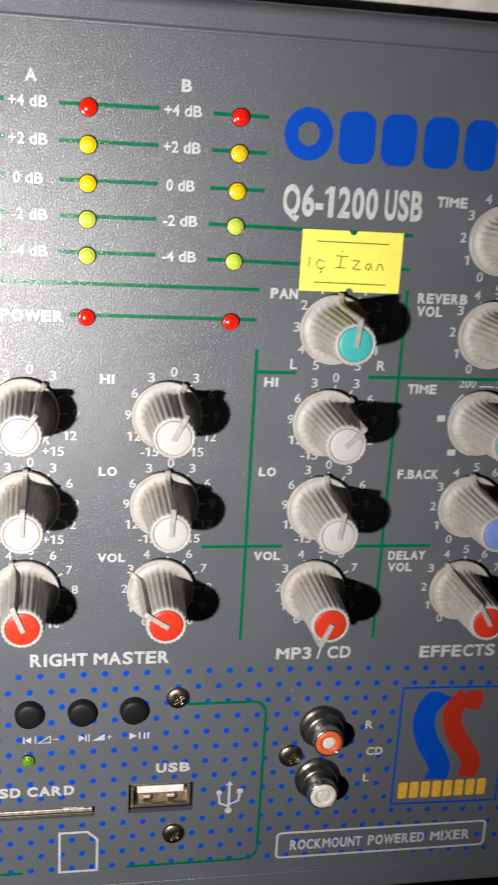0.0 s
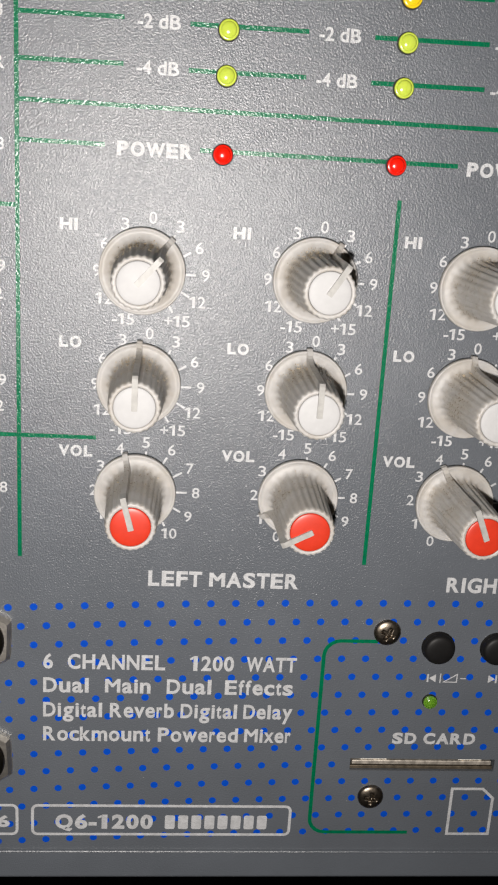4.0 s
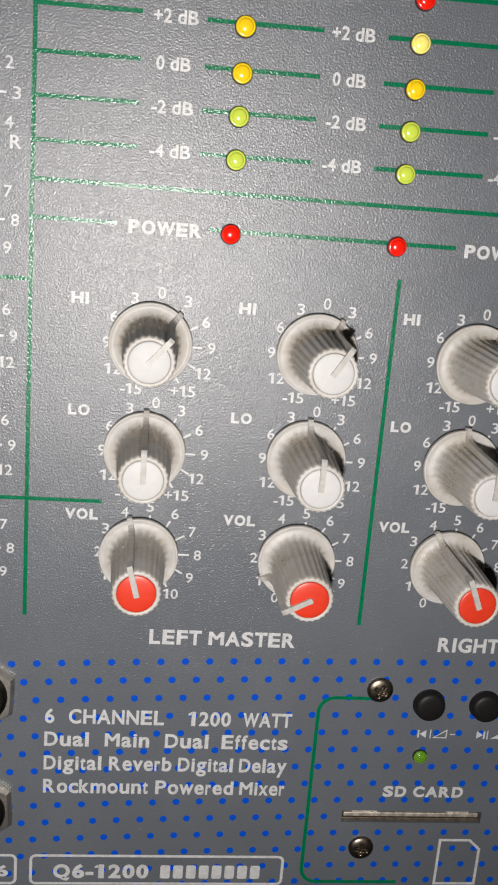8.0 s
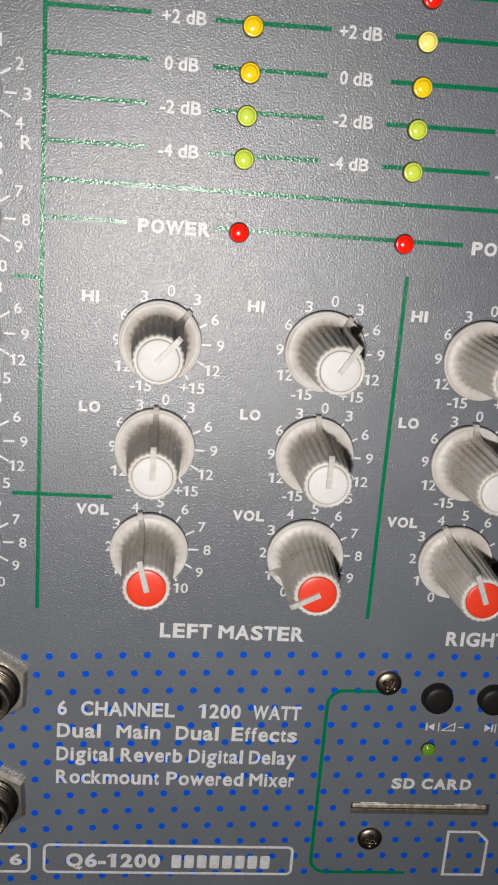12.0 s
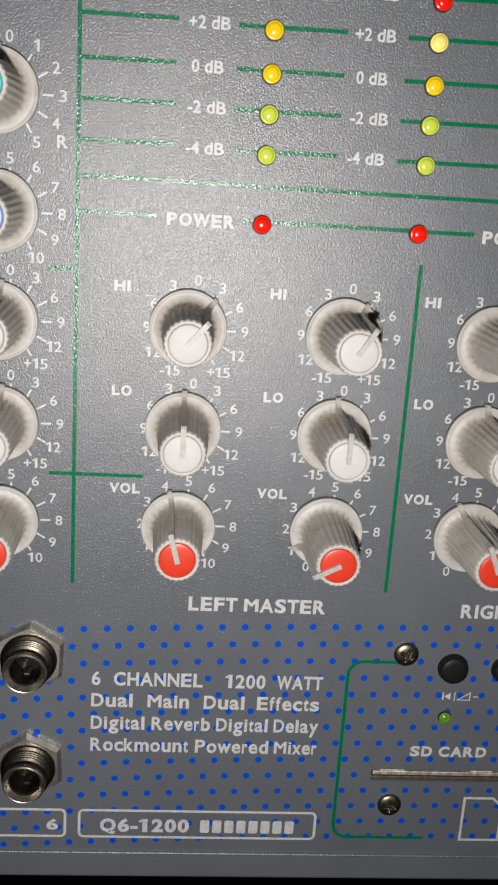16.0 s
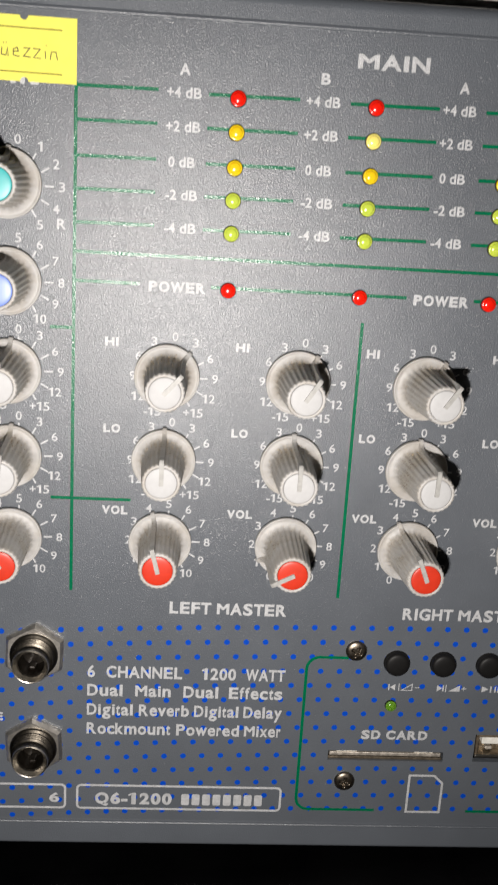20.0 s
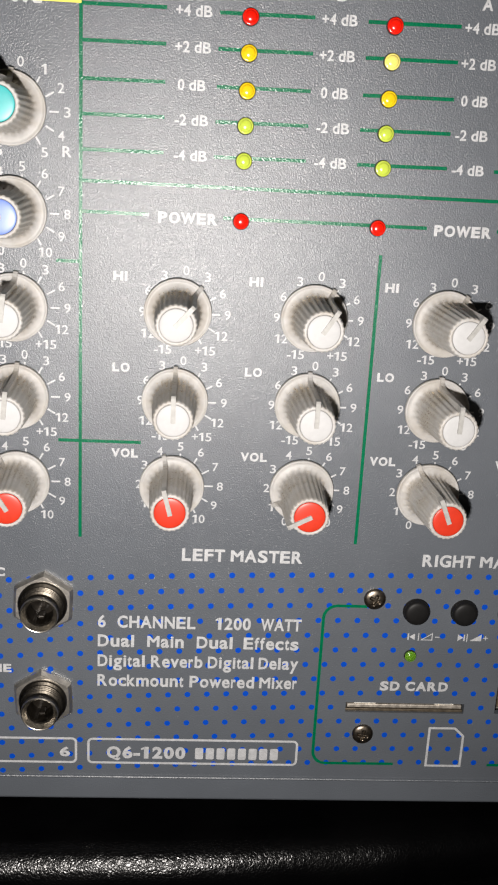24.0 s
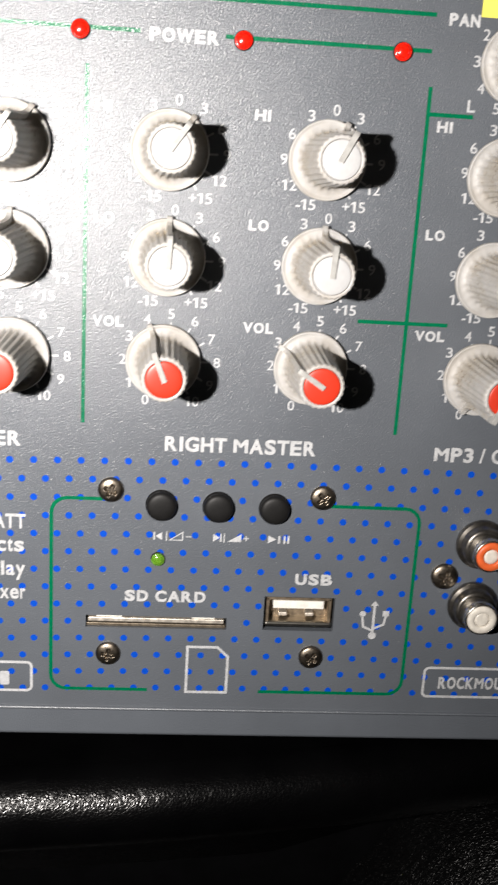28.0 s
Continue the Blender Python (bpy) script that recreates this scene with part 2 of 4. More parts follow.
def cloth():
    m, nodes, links, bsdf = nodes_of("grey_woven_cloth")
    pos = nodes.new("ShaderNodeNewGeometry").outputs["Position"]
    mp = nodes.new("ShaderNodeMapping")
    mp.inputs["Rotation"].default_value = (0, radians(35), 0)
    links.new(pos, mp.inputs["Vector"])
    w = nodes.new("ShaderNodeTexWave")
    w.inputs["Scale"].default_value, w.inputs["Distortion"].default_value = 900.0, 1.2
    w.inputs["Detail"].default_value = 2.0
    links.new(mp.outputs["Vector"], w.inputs["Vector"])
    bump_in(nodes, links, bsdf, w.outputs["Fac"], 0.12, 0.00015)
    big = noise_node(nodes, links, 260.0, 8.0, 0.75)
    links.new(mixed(nodes, links, big.outputs["Fac"], (0.43, 0.415, 0.395), (0.6, 0.58, 0.555)), bsdf.inputs["Base Color"])
    bsdf.inputs["Roughness"].default_value = 0.8
    bsdf.inputs["Sheen Weight"].default_value = 0.2
    return m


CLOTH = cloth()
WOOD = simple("pale_table_laminate", (0.36, 0.29, 0.2), 0.5, vary=0.2, scale=40)
WALL = simple("dull_room_paint", (0.35, 0.34, 0.32), 0.8, vary=0.06, scale=6)


# ---- building helpers ----
def mesh_of(name, bm, mat):
    me = bpy.data.meshes.new(name)
    bm.to_mesh(me)
    bm.free()
    for mm in (mat if isinstance(mat, (list, tuple)) else [mat]):
        me.materials.append(mm)
    return me


def part(name, bm, material, parent, label="", smooth=False):
    """One mesh under a thing or a part; vertices in world metres unless moved afterwards."""
    me = bm if isinstance(bm, bpy.types.Mesh) else mesh_of(name, bm, material)
    if smooth:
        me.shade_smooth()
    ob = new(name, me)
    if parent:
        ob.parent = parent
        up = parent.matrix_basis
        if parent.parent:
            up = parent.parent.matrix_basis @ parent.matrix_parent_inverse @ parent.matrix_basis
        ob.matrix_parent_inverse = up.inverted()
    if label:
        tagged(ob, label)
    return ob


def thing(name, at, label, category, group="", kind=""):
    e = new(name)
    e.location = Vector(at) * MM
    e.matrix_basis = Matrix.Translation(Vector(at) * MM)
    e.empty_display_size = 0.01
    return tagged(e, label, category, group, kind)


def box_bm(x0, x1, y0, y1, z0, z1, bevel=0.0, segments=2):
    bm = bmesh.new()
    bmesh.ops.create_cube(bm, size=1)
    for v in bm.verts:
        v.co = Vector(((x0 + x1) / 2 + v.co.x * (x1 - x0), (y0 + y1) / 2 + v.co.y * (y1 - y0), (z0 + z1) / 2 + v.co.z * (z1 - z0))) * MM
    if bevel:
        bmesh.ops.bevel(bm, geom=bm.edges[:], offset=bevel * MM, segments=segments, affect="EDGES", profile=0.5)
    return bm


def lathe(profile, steps=40, flute=None, capped=True):
    """Turn (radius, height) pairs in millimetres round z. flute(radius, height, angle) may change a radius."""
    bm = bmesh.new()
    rings = []
    for r, h in profile:
        ring = []
        for k in range(steps):
            a = 2 * math.pi * k / steps
            rr = flute(r, h, a) if flute else r
            ring.append(bm.verts.new((rr * math.cos(a) * MM, rr * math.sin(a) * MM, h * MM)))
        rings.append(ring)
    for a, b in zip(rings, rings[1:]):
        for k in range(steps):
            bm.faces.new((a[k], a[(k + 1) % steps], b[(k + 1) % steps], b[k]))
    if capped:
        bm.faces.new(rings[-1])
        if profile[0][1] <= profile[-1][1]:
            bm.faces.new(list(reversed(rings[0])))
    return bm


def facing(x, z, turn=0.0, y=0.0):
    """The pose of something built round local z, standing on the panel; turn is clockwise, in degrees."""
    return Matrix.Translation(Vector((x, y, z)) * MM) @ pose(0, 0, 0, 90, 0, 0) @ pose(0, 0, 0, 0, 0, -turn)


PRINT_Y = -0.03


def ribbon(points, width, closed=False, y=PRINT_Y, bm=None):
    """A flat printed stroke along (x, z) points, with mitred corners."""
    bm = bm or bmesh.new()
    pts = [Vector(p) for p in points]
    n = len(pts)
    left, right = [], []
    for i, p in enumerate(pts):
        a = pts[i - 1] if (i > 0 or closed) else None
        b = pts[(i + 1) % n] if (i < n - 1 or closed) else None
        d1 = (p - a).normalized() if a is not None else (b - p).normalized()
        d2 = (b - p).normalized() if b is not None else d1
        n1, n2 = Vector((-d1.y, d1.x)), Vector((-d2.y, d2.x))
        m = (n1 + n2)
        m = m.normalized() if m.length > 1e-6 else n1
        k = width / 2 / max(0.4, m.dot(n1))
        left.append(bm.verts.new(((p.x + m.x * k) * MM, y * MM, (p.y + m.y * k) * MM)))
        right.append(bm.verts.new(((p.x - m.x * k) * MM, y * MM, (p.y - m.y * k) * MM)))
    for i in range(n if closed else n - 1):
        j = (i + 1) % n
        bm.faces.new((right[i], right[j], left[j], left[i]))
    return bm


def rounded(x0, x1, z0, z1, r, steps=5):
    pts = []
    for cx, cz, a0 in ((x1 - r, z1 - r, 0), (x0 + r, z1 - r, 90), (x0 + r, z0 + r, 180), (x1 - r, z0 + r, 270)):
        for k in range(steps + 1):
            a = radians(a0 + 90 * k / steps)
            pts.append((cx + r * math.cos(a), cz + r * math.sin(a)))
    return pts


def flat_shape(points, y=PRINT_Y, bm=None):
    bm = bm or bmesh.new()
    vs = [bm.verts.new((x * MM, y * MM, z * MM)) for x, z in points]
    bm.faces.new(vs)
    return bm


GLYPHS = {}
# the printed face is a plain grotesque: how wide each letter stands, in thousandths of its size
SET_WIDTH = {"ABCDHKNRU": 722, "EPSVXY": 667, "FLTbdghnopqu": 611, "GOQw": 778, "Iil./ ": 278, "M": 833, "W": 944, "aceksvxy0123456789": 556, "-ft": 333, "r": 389, "m": 889, "+": 584}
SLANTED = "AVWXYTvwxyk/-"


def glyph(ch, bold):
    """Vertices and faces of one letter of the built-in font, thickened by bold."""
    key = (ch, bold)
    if key not in GLYPHS:
        cu = bpy.data.curves.new("letter", "FONT")
        cu.body, cu.size, cu.resolution_u, cu.offset = ch, 1.0, 4, 0.0 if ch == "M" else bold
        ob = new("letter", cu)
        me = bpy.data.meshes.new_from_object(ob.evaluated_get(bpy.context.evaluated_depsgraph_get()))
        vs = [(v.co.x, v.co.y) for v in me.vertices]
        fs = [tuple(p.vertices) for p in me.polygons]
        bpy.data.objects.remove(ob)
        bpy.data.curves.remove(cu)
        bpy.data.meshes.remove(me)
        if ch == "M":
            n = len(vs)
            vs = [(a - bold, b) for a, b in vs] + [(a + bold, b) for a, b in vs]
            fs += [tuple(i + n for i in f) for f in fs]
        if ch == "1":
            left, top = min(v[0] for v in vs), max(v[1] for v in vs)
            n = len(vs)
            vs += [(left + 0.01, top), (left - 0.13, top - 0.12), (left - 0.13, top - 0.2), (left + 0.01, top - 0.16)]
            fs.append((n, n + 1, n + 2, n + 3))
        GLYPHS[key] = (vs, fs)
    return GLYPHS[key]


def lay_word(bm, body, x, z, height, width=None, align="C", bold=0.012, y=PRINT_Y):
    """Adds a word to bm: x is its left, middle or right, z its baseline; height is that of a capital. Each letter is set to its own width."""
    hs = [v[1] for v in glyph("H", bold)[0]]
    foot, tall = min(hs), max(hs) - min(hs)
    xh = (max(v[1] for v in glyph("x", bold)[0]) - foot) / tall
    pen, laid = 0.0, []
    for ch in body:
        adv = next(w for k, w in SET_WIDTH.items() if ch in k) / 718
        if ch != " ":
            vs, fs = glyph(ch, bold)
            a, b = min(v[0] for v in vs), max(v[0] for v in vs)
            bear = 0.012 if ch in SLANTED else 0.07 if ch.isupper() or ch in "bdhilmnru" else 0.045
            room = adv - 2 * bear - (0.16 if ch == "1" else 0.0)
            pts = []
            for px, py in vs:
                h = (py - foot) / tall
                if ch.islower():
                    h = h * 0.741 / xh if h <= xh else 0.741 + (h - xh) * 0.259 / (1 - xh)
                pts.append((pen + bear + (px - a) / (b - a) * room, h, 0.003 if ch == "M" and len(pts) >= len(vs) // 2 else 0.0))
            laid.append((pts, fs))
        pen += adv
    x0, x1 = min(p[0] for pts, _ in laid for p in pts), max(p[0] for pts, _ in laid for p in pts)
    sx = width / (x1 - x0) if width else height
    ox = {"L": x - x0 * sx, "C": x - (x0 + x1) / 2 * sx, "R": x - x1 * sx}[align]
    for pts, fs in laid:
        made = [bm.verts.new(((ox + px * sx) * MM, (y - lift) * MM, (z + py * height) * MM)) for px, py, lift in pts]
        for f in fs:
            bm.faces.new([made[i] for i in f])
    return bm


# ---- the mixer ----
LEFT, RIGHT, TOP, BOTTOM = -332.0, 150.0, 53.4, -124.7
mixer = thing("powered_mixer", (-91, 120, BOTTOM), "grey rack-mount powered audio mixer with knobs, level lights and sockets", "audio mixer")


def panel_bm():
    """The face plate with two real openings, from a grid of cells with the openings left out."""
    xs = [LEFT, 27.5, 53.4, 60.2, 73.4, RIGHT]
    zs = [-118.4, -102.0, -101.8, -99.6, -95.0, 47.6]
    holes = [(27.5, 53.4, -102.0, -99.6), (60.2, 73.4, -101.8, -95.0)]
    bm = bmesh.new()
    bm_v = {}

    def v(x, y, z):
        k = (x, y, z)
        if k not in bm_v:
            bm_v[k] = bm.verts.new((x * MM, y * MM, z * MM))
        return bm_v[k]

    def hole(i, j):
        cx, cz = (xs[i] + xs[i + 1]) / 2, (zs[j] + zs[j + 1]) / 2
        return any(a < cx < b and c < cz < d for a, b, c, d in holes)

    for i in range(len(xs) - 1):
        for j in range(len(zs) - 1):
            a, b, c, d = xs[i], xs[i + 1], zs[j], zs[j + 1]
            if not hole(i, j):
                bm.faces.new((v(a, 0, c), v(b, 0, c), v(b, 0, d), v(a, 0, d)))
                bm.faces.new((v(a, 1.5, d), v(b, 1.5, d), v(b, 1.5, c), v(a, 1.5, c)))
    edge = [e for e in bm.edges if len(e.link_faces) == 1 and e.verts[0].co.y == 0]
    for e in edge:
        p, q = [vv.co.copy() / MM for vv in e.verts]
        r = [round(c, 4) for c in (*p, *q)]
        try:
            bm.faces.new((v(*[k for k in bm_v if bm_v[k] is e.verts[0]][0]), v(*[k for k in bm_v if bm_v[k] is e.verts[1]][0]),
                          v(r[3], 1.5, r[5]), v(r[0], 1.5, r[2])))
        except (ValueError, IndexError):
            pass
    bmesh.ops.recalc_face_normals(bm, faces=bm.faces[:])
    return bm


part("front_panel", panel_bm(), PANEL, mixer, "pebbled grey enamel front panel")


def trim_bm(z0, z1, up):
    """A folded lip along the top or the bottom of the face, rounded back at its outer edge."""
    rad = 2.4 if up > 0 else 0.9
    lip = 0.3 if up > 0 else 0.5
    prof = [(0.05, z0), (-lip * 0.8, z0 + 0.1 * up), (-lip, z0 + 0.28 * up), (-lip * 0.8, z0 + 0.5 * up), (-0.04, z0 + 0.8 * up)]
    for k in range(25):
        a = radians(90 * k / 24)
        prof.append((rad - rad * math.cos(a), z1 - rad * up + rad * up * math.sin(a)))
    prof += [(40, z1), (40, z0)]
    bm = bmesh.new()
    rows = [[bm.verts.new((x * MM, y * MM, z * MM)) for y, z in prof] for x in (LEFT, RIGHT)]
    n = len(prof)
    for k in range(n):
        bm.faces.new((rows[0][k], rows[0][(k + 1) % n], rows[1][(k + 1) % n], rows[1][k]))
    bm.faces.new(rows[0])
    bm.faces.new(list(reversed(rows[1])))
    bmesh.ops.recalc_face_normals(bm, faces=bm.faces[:])
    return bm


part("top_trim", trim_bm(47.6, TOP, 1), TRIM, mixer, "rounded grey top lip")
part("bottom_trim", trim_bm(-118.4, BOTTOM, -1), TRIM, mixer, "rounded grey bottom lip")
part("case_body", box_bm(-310, 128, 12, 240, -121, 50, 1.5), BLACK, mixer, "black steel case behind the face")

# printed green rules
LED_Z = (34.75, 28.85, 22.6, 16.7, 10.65)
RULE = 0.65


def rule(*points):
    upright = abs(points[0][0] - points[1][0]) < 1
    part("green_rule", ribbon(points, RULE, y=-0.022 if upright else PRINT_Y), GREEN_INK, mixer)


for x0, x1, z in [(-29.3, -14.5, z + 0.15) for z in LED_Z] + [(a, b, z) for z in LED_Z for a, b in ((-5.4, 11.3), (20.7, 37.3), (46.1, 62.6))]:
    rule((x0, z + 0.45), (x1, z + 0.6))
for z, x1 in zip(LED_Z, (81.2, 81.2, 81.2, 108.8, 108.8)):
    rule((71.6, z + 0.35 if x1 < 90 else z + 0.2), (x1, z + 0.35 if x1 < 90 else z - 0.2))
rule((-29.3, 5.85), (81.2, 5.85))
for x0, x1 in ((-29.3, -16.9), (-3.3, 34.7), (48.0, 81.0)):
    rule((x0, 0.42), (x1, 0.42))
rule((-29.3, 36.0), (-29.2, -63.2))
rule((26.5, -4.9), (26.5, -63.15))
rule((81.4, -4.9), (81.4, -63.15))
rule((108.75, 6.7), (108.6, -63.5))
rule((139.0, -9.6), (139.0, -64.0))
for x0, x1, z in ((-33.7, -29.5, -8.64), (-33.45, -17.45, -43.1), (81.6, 88.9, -9.1), (72.9, 88.6, -43.3), (102.8, 138.8, -9.65), (103.3, 118.6, -43.5), (135.9, 138.8, -44.0)):
    rule((x0, z), (x1, z))


def bracket(flip):
    pts = [(30.2, -77.0)]
    for k in range(6):
        a = radians(90 + 90 * k / 5)
        pts.append((24.0 + 2.8 * math.cos(a), -79.8 + 2.8 * math.sin(a)))
    for k in range(6):
        a = radians(180 + 90 * k / 5)
        pts.append((24.0 + 2.8 * math.cos(a), -111.9 + 2.8 * math.sin(a)))
    pts.append((39.1, -114.7))
    if flip:
        pts = [(108.8 - x if i < 13 else 60.1, z) for i, (x, z) in enumerate(pts)]
        pts[0] = (71.0, -77.0)
    return pts


part("green_rule", ribbon(bracket(False), RULE), GREEN_INK, mixer)
part("green_rule", ribbon(bracket(True), RULE), GREEN_INK, mixer)

# white boxes and the card outline
for x0, x1, z0, z1 in ((-27.3, 17.65, -115.3, -109.5), (-88.0, -29.95, -115.3, -109.5), (91.9, 138.8, -115.0, -108.9)):
    part("white_border", ribbon(rounded(x0, x1, z0, z1, 0.9), 0.5, True), WHITE_INK, mixer)
part("card_outline", ribbon([(46.4, -115.0), (54.0, -115.0), (54.0, -107.5), (52.0, -105.6), (46.4, -105.6)], 0.5, True), WHITE_INK, mixer)


# printed words
def word(body, x, z, height, width=None, align="L", bold=0.016):
    part("printed_word", lay_word(bmesh.new(), body, x, z, height, width, align, bold), WHITE_INK, mixer)


word("MAIN", 21.4, 41.3, 2.7, 13.3, bold=0.034)
for x, s in ((-9.8, "A"), (15.8, "B"), (41.6, "A"), (67.0, "B")):
    word(s, x, 38.2, 2.0, align="C", bold=0.034)
for k in range(4):
    for z, s, dx, w in zip(LED_Z, ("+4 dB", "+2 dB", "0 dB", "-2 dB", "-4 dB"), (-12.95, -12.95, -12.3, -12.7, -12.7), (6.3, 6.3, 4.9, 6.0, 6.0)):
        word(s, dx + 25.45 * k, z - 0.45, 1.85, w, bold=0.022)
word("POWER", -15.2, -0.95, 2.05, 10.9, bold=0.046)
word("POWER", 36.1, -0.95, 2.05, 10.9, bold=0.046)
for x in (-23.2, 2.15, 27.9, 53.3, 83.1):
    word("HI", x, -11.8, 1.75, 2.6, bold=0.046)
    word("LO", x, -29.1, 1.75, 3.3, bold=0.046)
    word("VOL", x, -46.2, 1.8, 5.2, bold=0.046)
word("LEFT MASTER", -8.7, -67.8, 2.7, 24.6, bold=0.034)
word("RIGHT MASTER", 40.8, -67.7, 2.7, 26.7, bold=0.034)
word("MP3 / CD", 88.9, -67.8, 2.7, 15.4, bold=0.034)
word("EFFECTS", 119.0, -68.3, 2.7, 16.4, bold=0.034)
word("PAN", 83.3, 4.4, 1.9, 5.0, bold=0.046)
word("TIME", 112.7, 21.7, 1.9, 5.7, bold=0.046)
word("REVERB", 110.9, 4.4, 1.9, 9.6, bold=0.046)
word("VOL", 110.9, 2.0, 1.9, 5.0, bold=0.046)
word("TIME", 110.7, -12.7, 1.9, 5.7, bold=0.046)
word("F.BACK", 110.4, -29.6, 1.9, 8.3, bold=0.046)
word("DELAY", 110.2, -46.5, 1.9, 7.7, bold=0.046)
word("VOL", 110.3, -49.0, 1.9, 5.0, bold=0.046)
for x, z in ((-31.7, 9.7), (105.1, -8.4)):
    word("R", x, z, 1.9, align="C", bold=0.02)
word("L", 88.4, -8.4, 1.9, align="C", bold=0.02)
for body, x, w in (("6", -25.5, 1.6), ("CHANNEL", -21.5, 16.1), ("1200", -1.3, 7.4), ("WATT", 8.2, 8.5)):
    word(body, x, -83.1, 2.75, w, bold=0.028)
for body, x, w in (("Dual", -25.5, 7.5), ("Main", -15.3, 7.6), ("Dual", -5.0, 7.5), ("Effects", 4.8, 11.6)):
    word(body, x, -87.5, 2.75, w, bold=0.028)
for body, x, w in (("Digital", -25.5, 9.8), ("Reverb", -14.4, 10.8), ("Digital", -2.5, 9.6), ("Delay", 8.2, 8.4)):
    word(body, x, -92.1, 2.75, w, bold=0.026)
for body, x, w in (("Rockmount", -25.5, 18.0), ("Powered", -6.2, 13.7), ("Mixer", 8.6, 8.0)):
    word(body, x, -96.7, 2.75, w, bold=0.026)
word("Q6-1200", -23.4, -114.2, 2.9, 16.9, bold=0.046)
word("6", -33.4, -113.9, 2.3, 2.2, bold=0.04)
word("MIC", -44.2, -72.2, 1.9, 5.2, "R", bold=0.046)
word("LINE", -43.3, -93.9, 1.9, 6.4, "R", bold=0.046)
word("SD CARD", 34.5, -96.6, 2.2, 14.8, bold=0.046)
word("USB", 65.6, -92.5, 2.2, 6.9, bold=0.046)
word("Q6-1200", 84.5, 19.0, 5.3, 17.2, bold=0.034)
word("USB", 103.0, 19.0, 5.3, 7.0, bold=0.034)
word("R", 109.8, -84.4, 1.9, align="C", bold=0.034)
word("CD", 111.5, -90.8, 1.9, align="C", bold=0.034)
word("L", 110.2, -97.2, 1.9, align="C", bold=0.034)
for body, x, w in (("ROCKMOUNT", 94.8, 15.9), ("POWERED", 112.1, 12.8), ("MIXER", 126.3, 9.1)):
    word(body, x, -113.3, 2.5, w, bold=0.036)


# makers' marks, as plain shapes
def block(x0, x1, z0, z1, mat, r=0.6):
    bm = flat_shape(rounded(x0, x1, z0, z1, r))
    part("maker_mark", bm, mat, mixer)


def ring_mark(x0, x1, z0, z1, t, mat):
    pts = [((x0 + x1) / 2 + ((x1 - x0) / 2 - t / 2) * math.cos(a), (z0 + z1) / 2 + ((z1 - z0) / 2 - t / 2) * math.sin(a)) for a in [2 * math.pi * k / 32 for k in range(32)]]
    part("maker_mark", ribbon(pts, t, True), mat, mixer)


ring_mark(84.0, 92.6, 28.4, 37.2, 2.4, BLUE_INK)
for x0, x1 in ((93.7, 100.2), (101.3, 107.7), (109.0, 115.4), (116.6, 122.6)):
    block(x0, x1, 28.3, 37.0, BLUE_INK, 2.2)
ring_mark(123.6, 132.4, 28.4, 37.3, 2.4, BLUE_INK)
for k in range(8):
    block(-4.4 + 2.32 * k, -4.4 + 2.32 * k + 1.75, -114.2, -111.4, WHITE_INK, 0.35)
    block(117.7 + 2.55 * k, 117.7 + 2.55 * k + 2.0, -102.0, -98.0, GOLD_INK, 0.4)
part("maker_mark", ribbon([(116.4, -103.2), (140.3, -103.6), (140.2, -75.7), (116.4, -75.2)], 0.5, True), BLUE_INK, mixer)


def wave_mark(stations, width, mat):
    """A broad band that swings like a flame through (x, z) stations."""
    pts = []
    n = len(stations)
    for i in range(n - 1):
        p = [Vector(stations[min(n - 1, max(0, i + d))]) for d in (-1, 0, 1, 2)]
        for k in range(6):
            t = k / 6
            pts.append(0.5 * (2 * p[1] + (p[2] - p[0]) * t + (2 * p[0] - 5 * p[1] + 4 * p[2] - p[3]) * t * t + (3 * p[1] - p[0] - 3 * p[2] + p[3]) * t ** 3))
    pts.append(Vector(stations[-1]))
    bm = ribbon([tuple(v) for v in pts], width, y=PRINT_Y - 0.01)
    for v in bm.verts:
        v.co.z = min(-76.3 * MM, max(-97.6 * MM, v.co.z))
    part("maker_mark", bm, mat, mixer)


wave_mark([(125.6, -76.2), (122.6, -79.6), (121.7, -83.5), (122.9, -88.0), (125.4, -92.2), (126.4, -95.2), (125.4, -98.2)], 4.8, BLUE_INK)
wave_mark([(130.8, -77.2), (128.2, -80.2), (128.1, -83.8), (129.6, -87.6), (132.2, -91.2), (133.4, -94.2), (132.6, -97.6)], 4.3, RED_INK)
block(130.6, 134.2, -80.9, -76.4, RED_INK, 0.9)

# dot screen over the lower band
DOT_DX, DOT_DZ = 4.105, 3.42


def dots_bm():
    """Staggered rows of dots; the print sags a little towards the ends."""
    bm = bmesh.new()
    for j in range(14):
        for i in range(-17, 44):
            x = -27.05 + DOT_DX * (i + (0.5 if j % 2 else 0.0))
            z = -69.65 - DOT_DZ * j - 0.0003 * (x - 62.0) ** 2
            if not (-95 < x < 148) or z < -117.8 or (116 < x < 141 and -104 < z < -75):
                continue
            if (59.4 < x < 74.2 and -102.6 < z < -94.2) or (26.7 < x < 54.2 and -102.3 < z < -98.8):
                continue
            vs = [bm.verts.new(((x + 0.64 * math.cos(2 * math.pi * k / 12)) * MM, -0.018 * MM, (z + 0.64 * math.sin(2 * math.pi * k / 12)) * MM)) for k in range(12)]
            bm.faces.new(vs)
    return bm


tagged(part("dot_screen", dots_bm(), BLUE_INK, mixer, "rows of small printed blue dots"), kind="stuff")

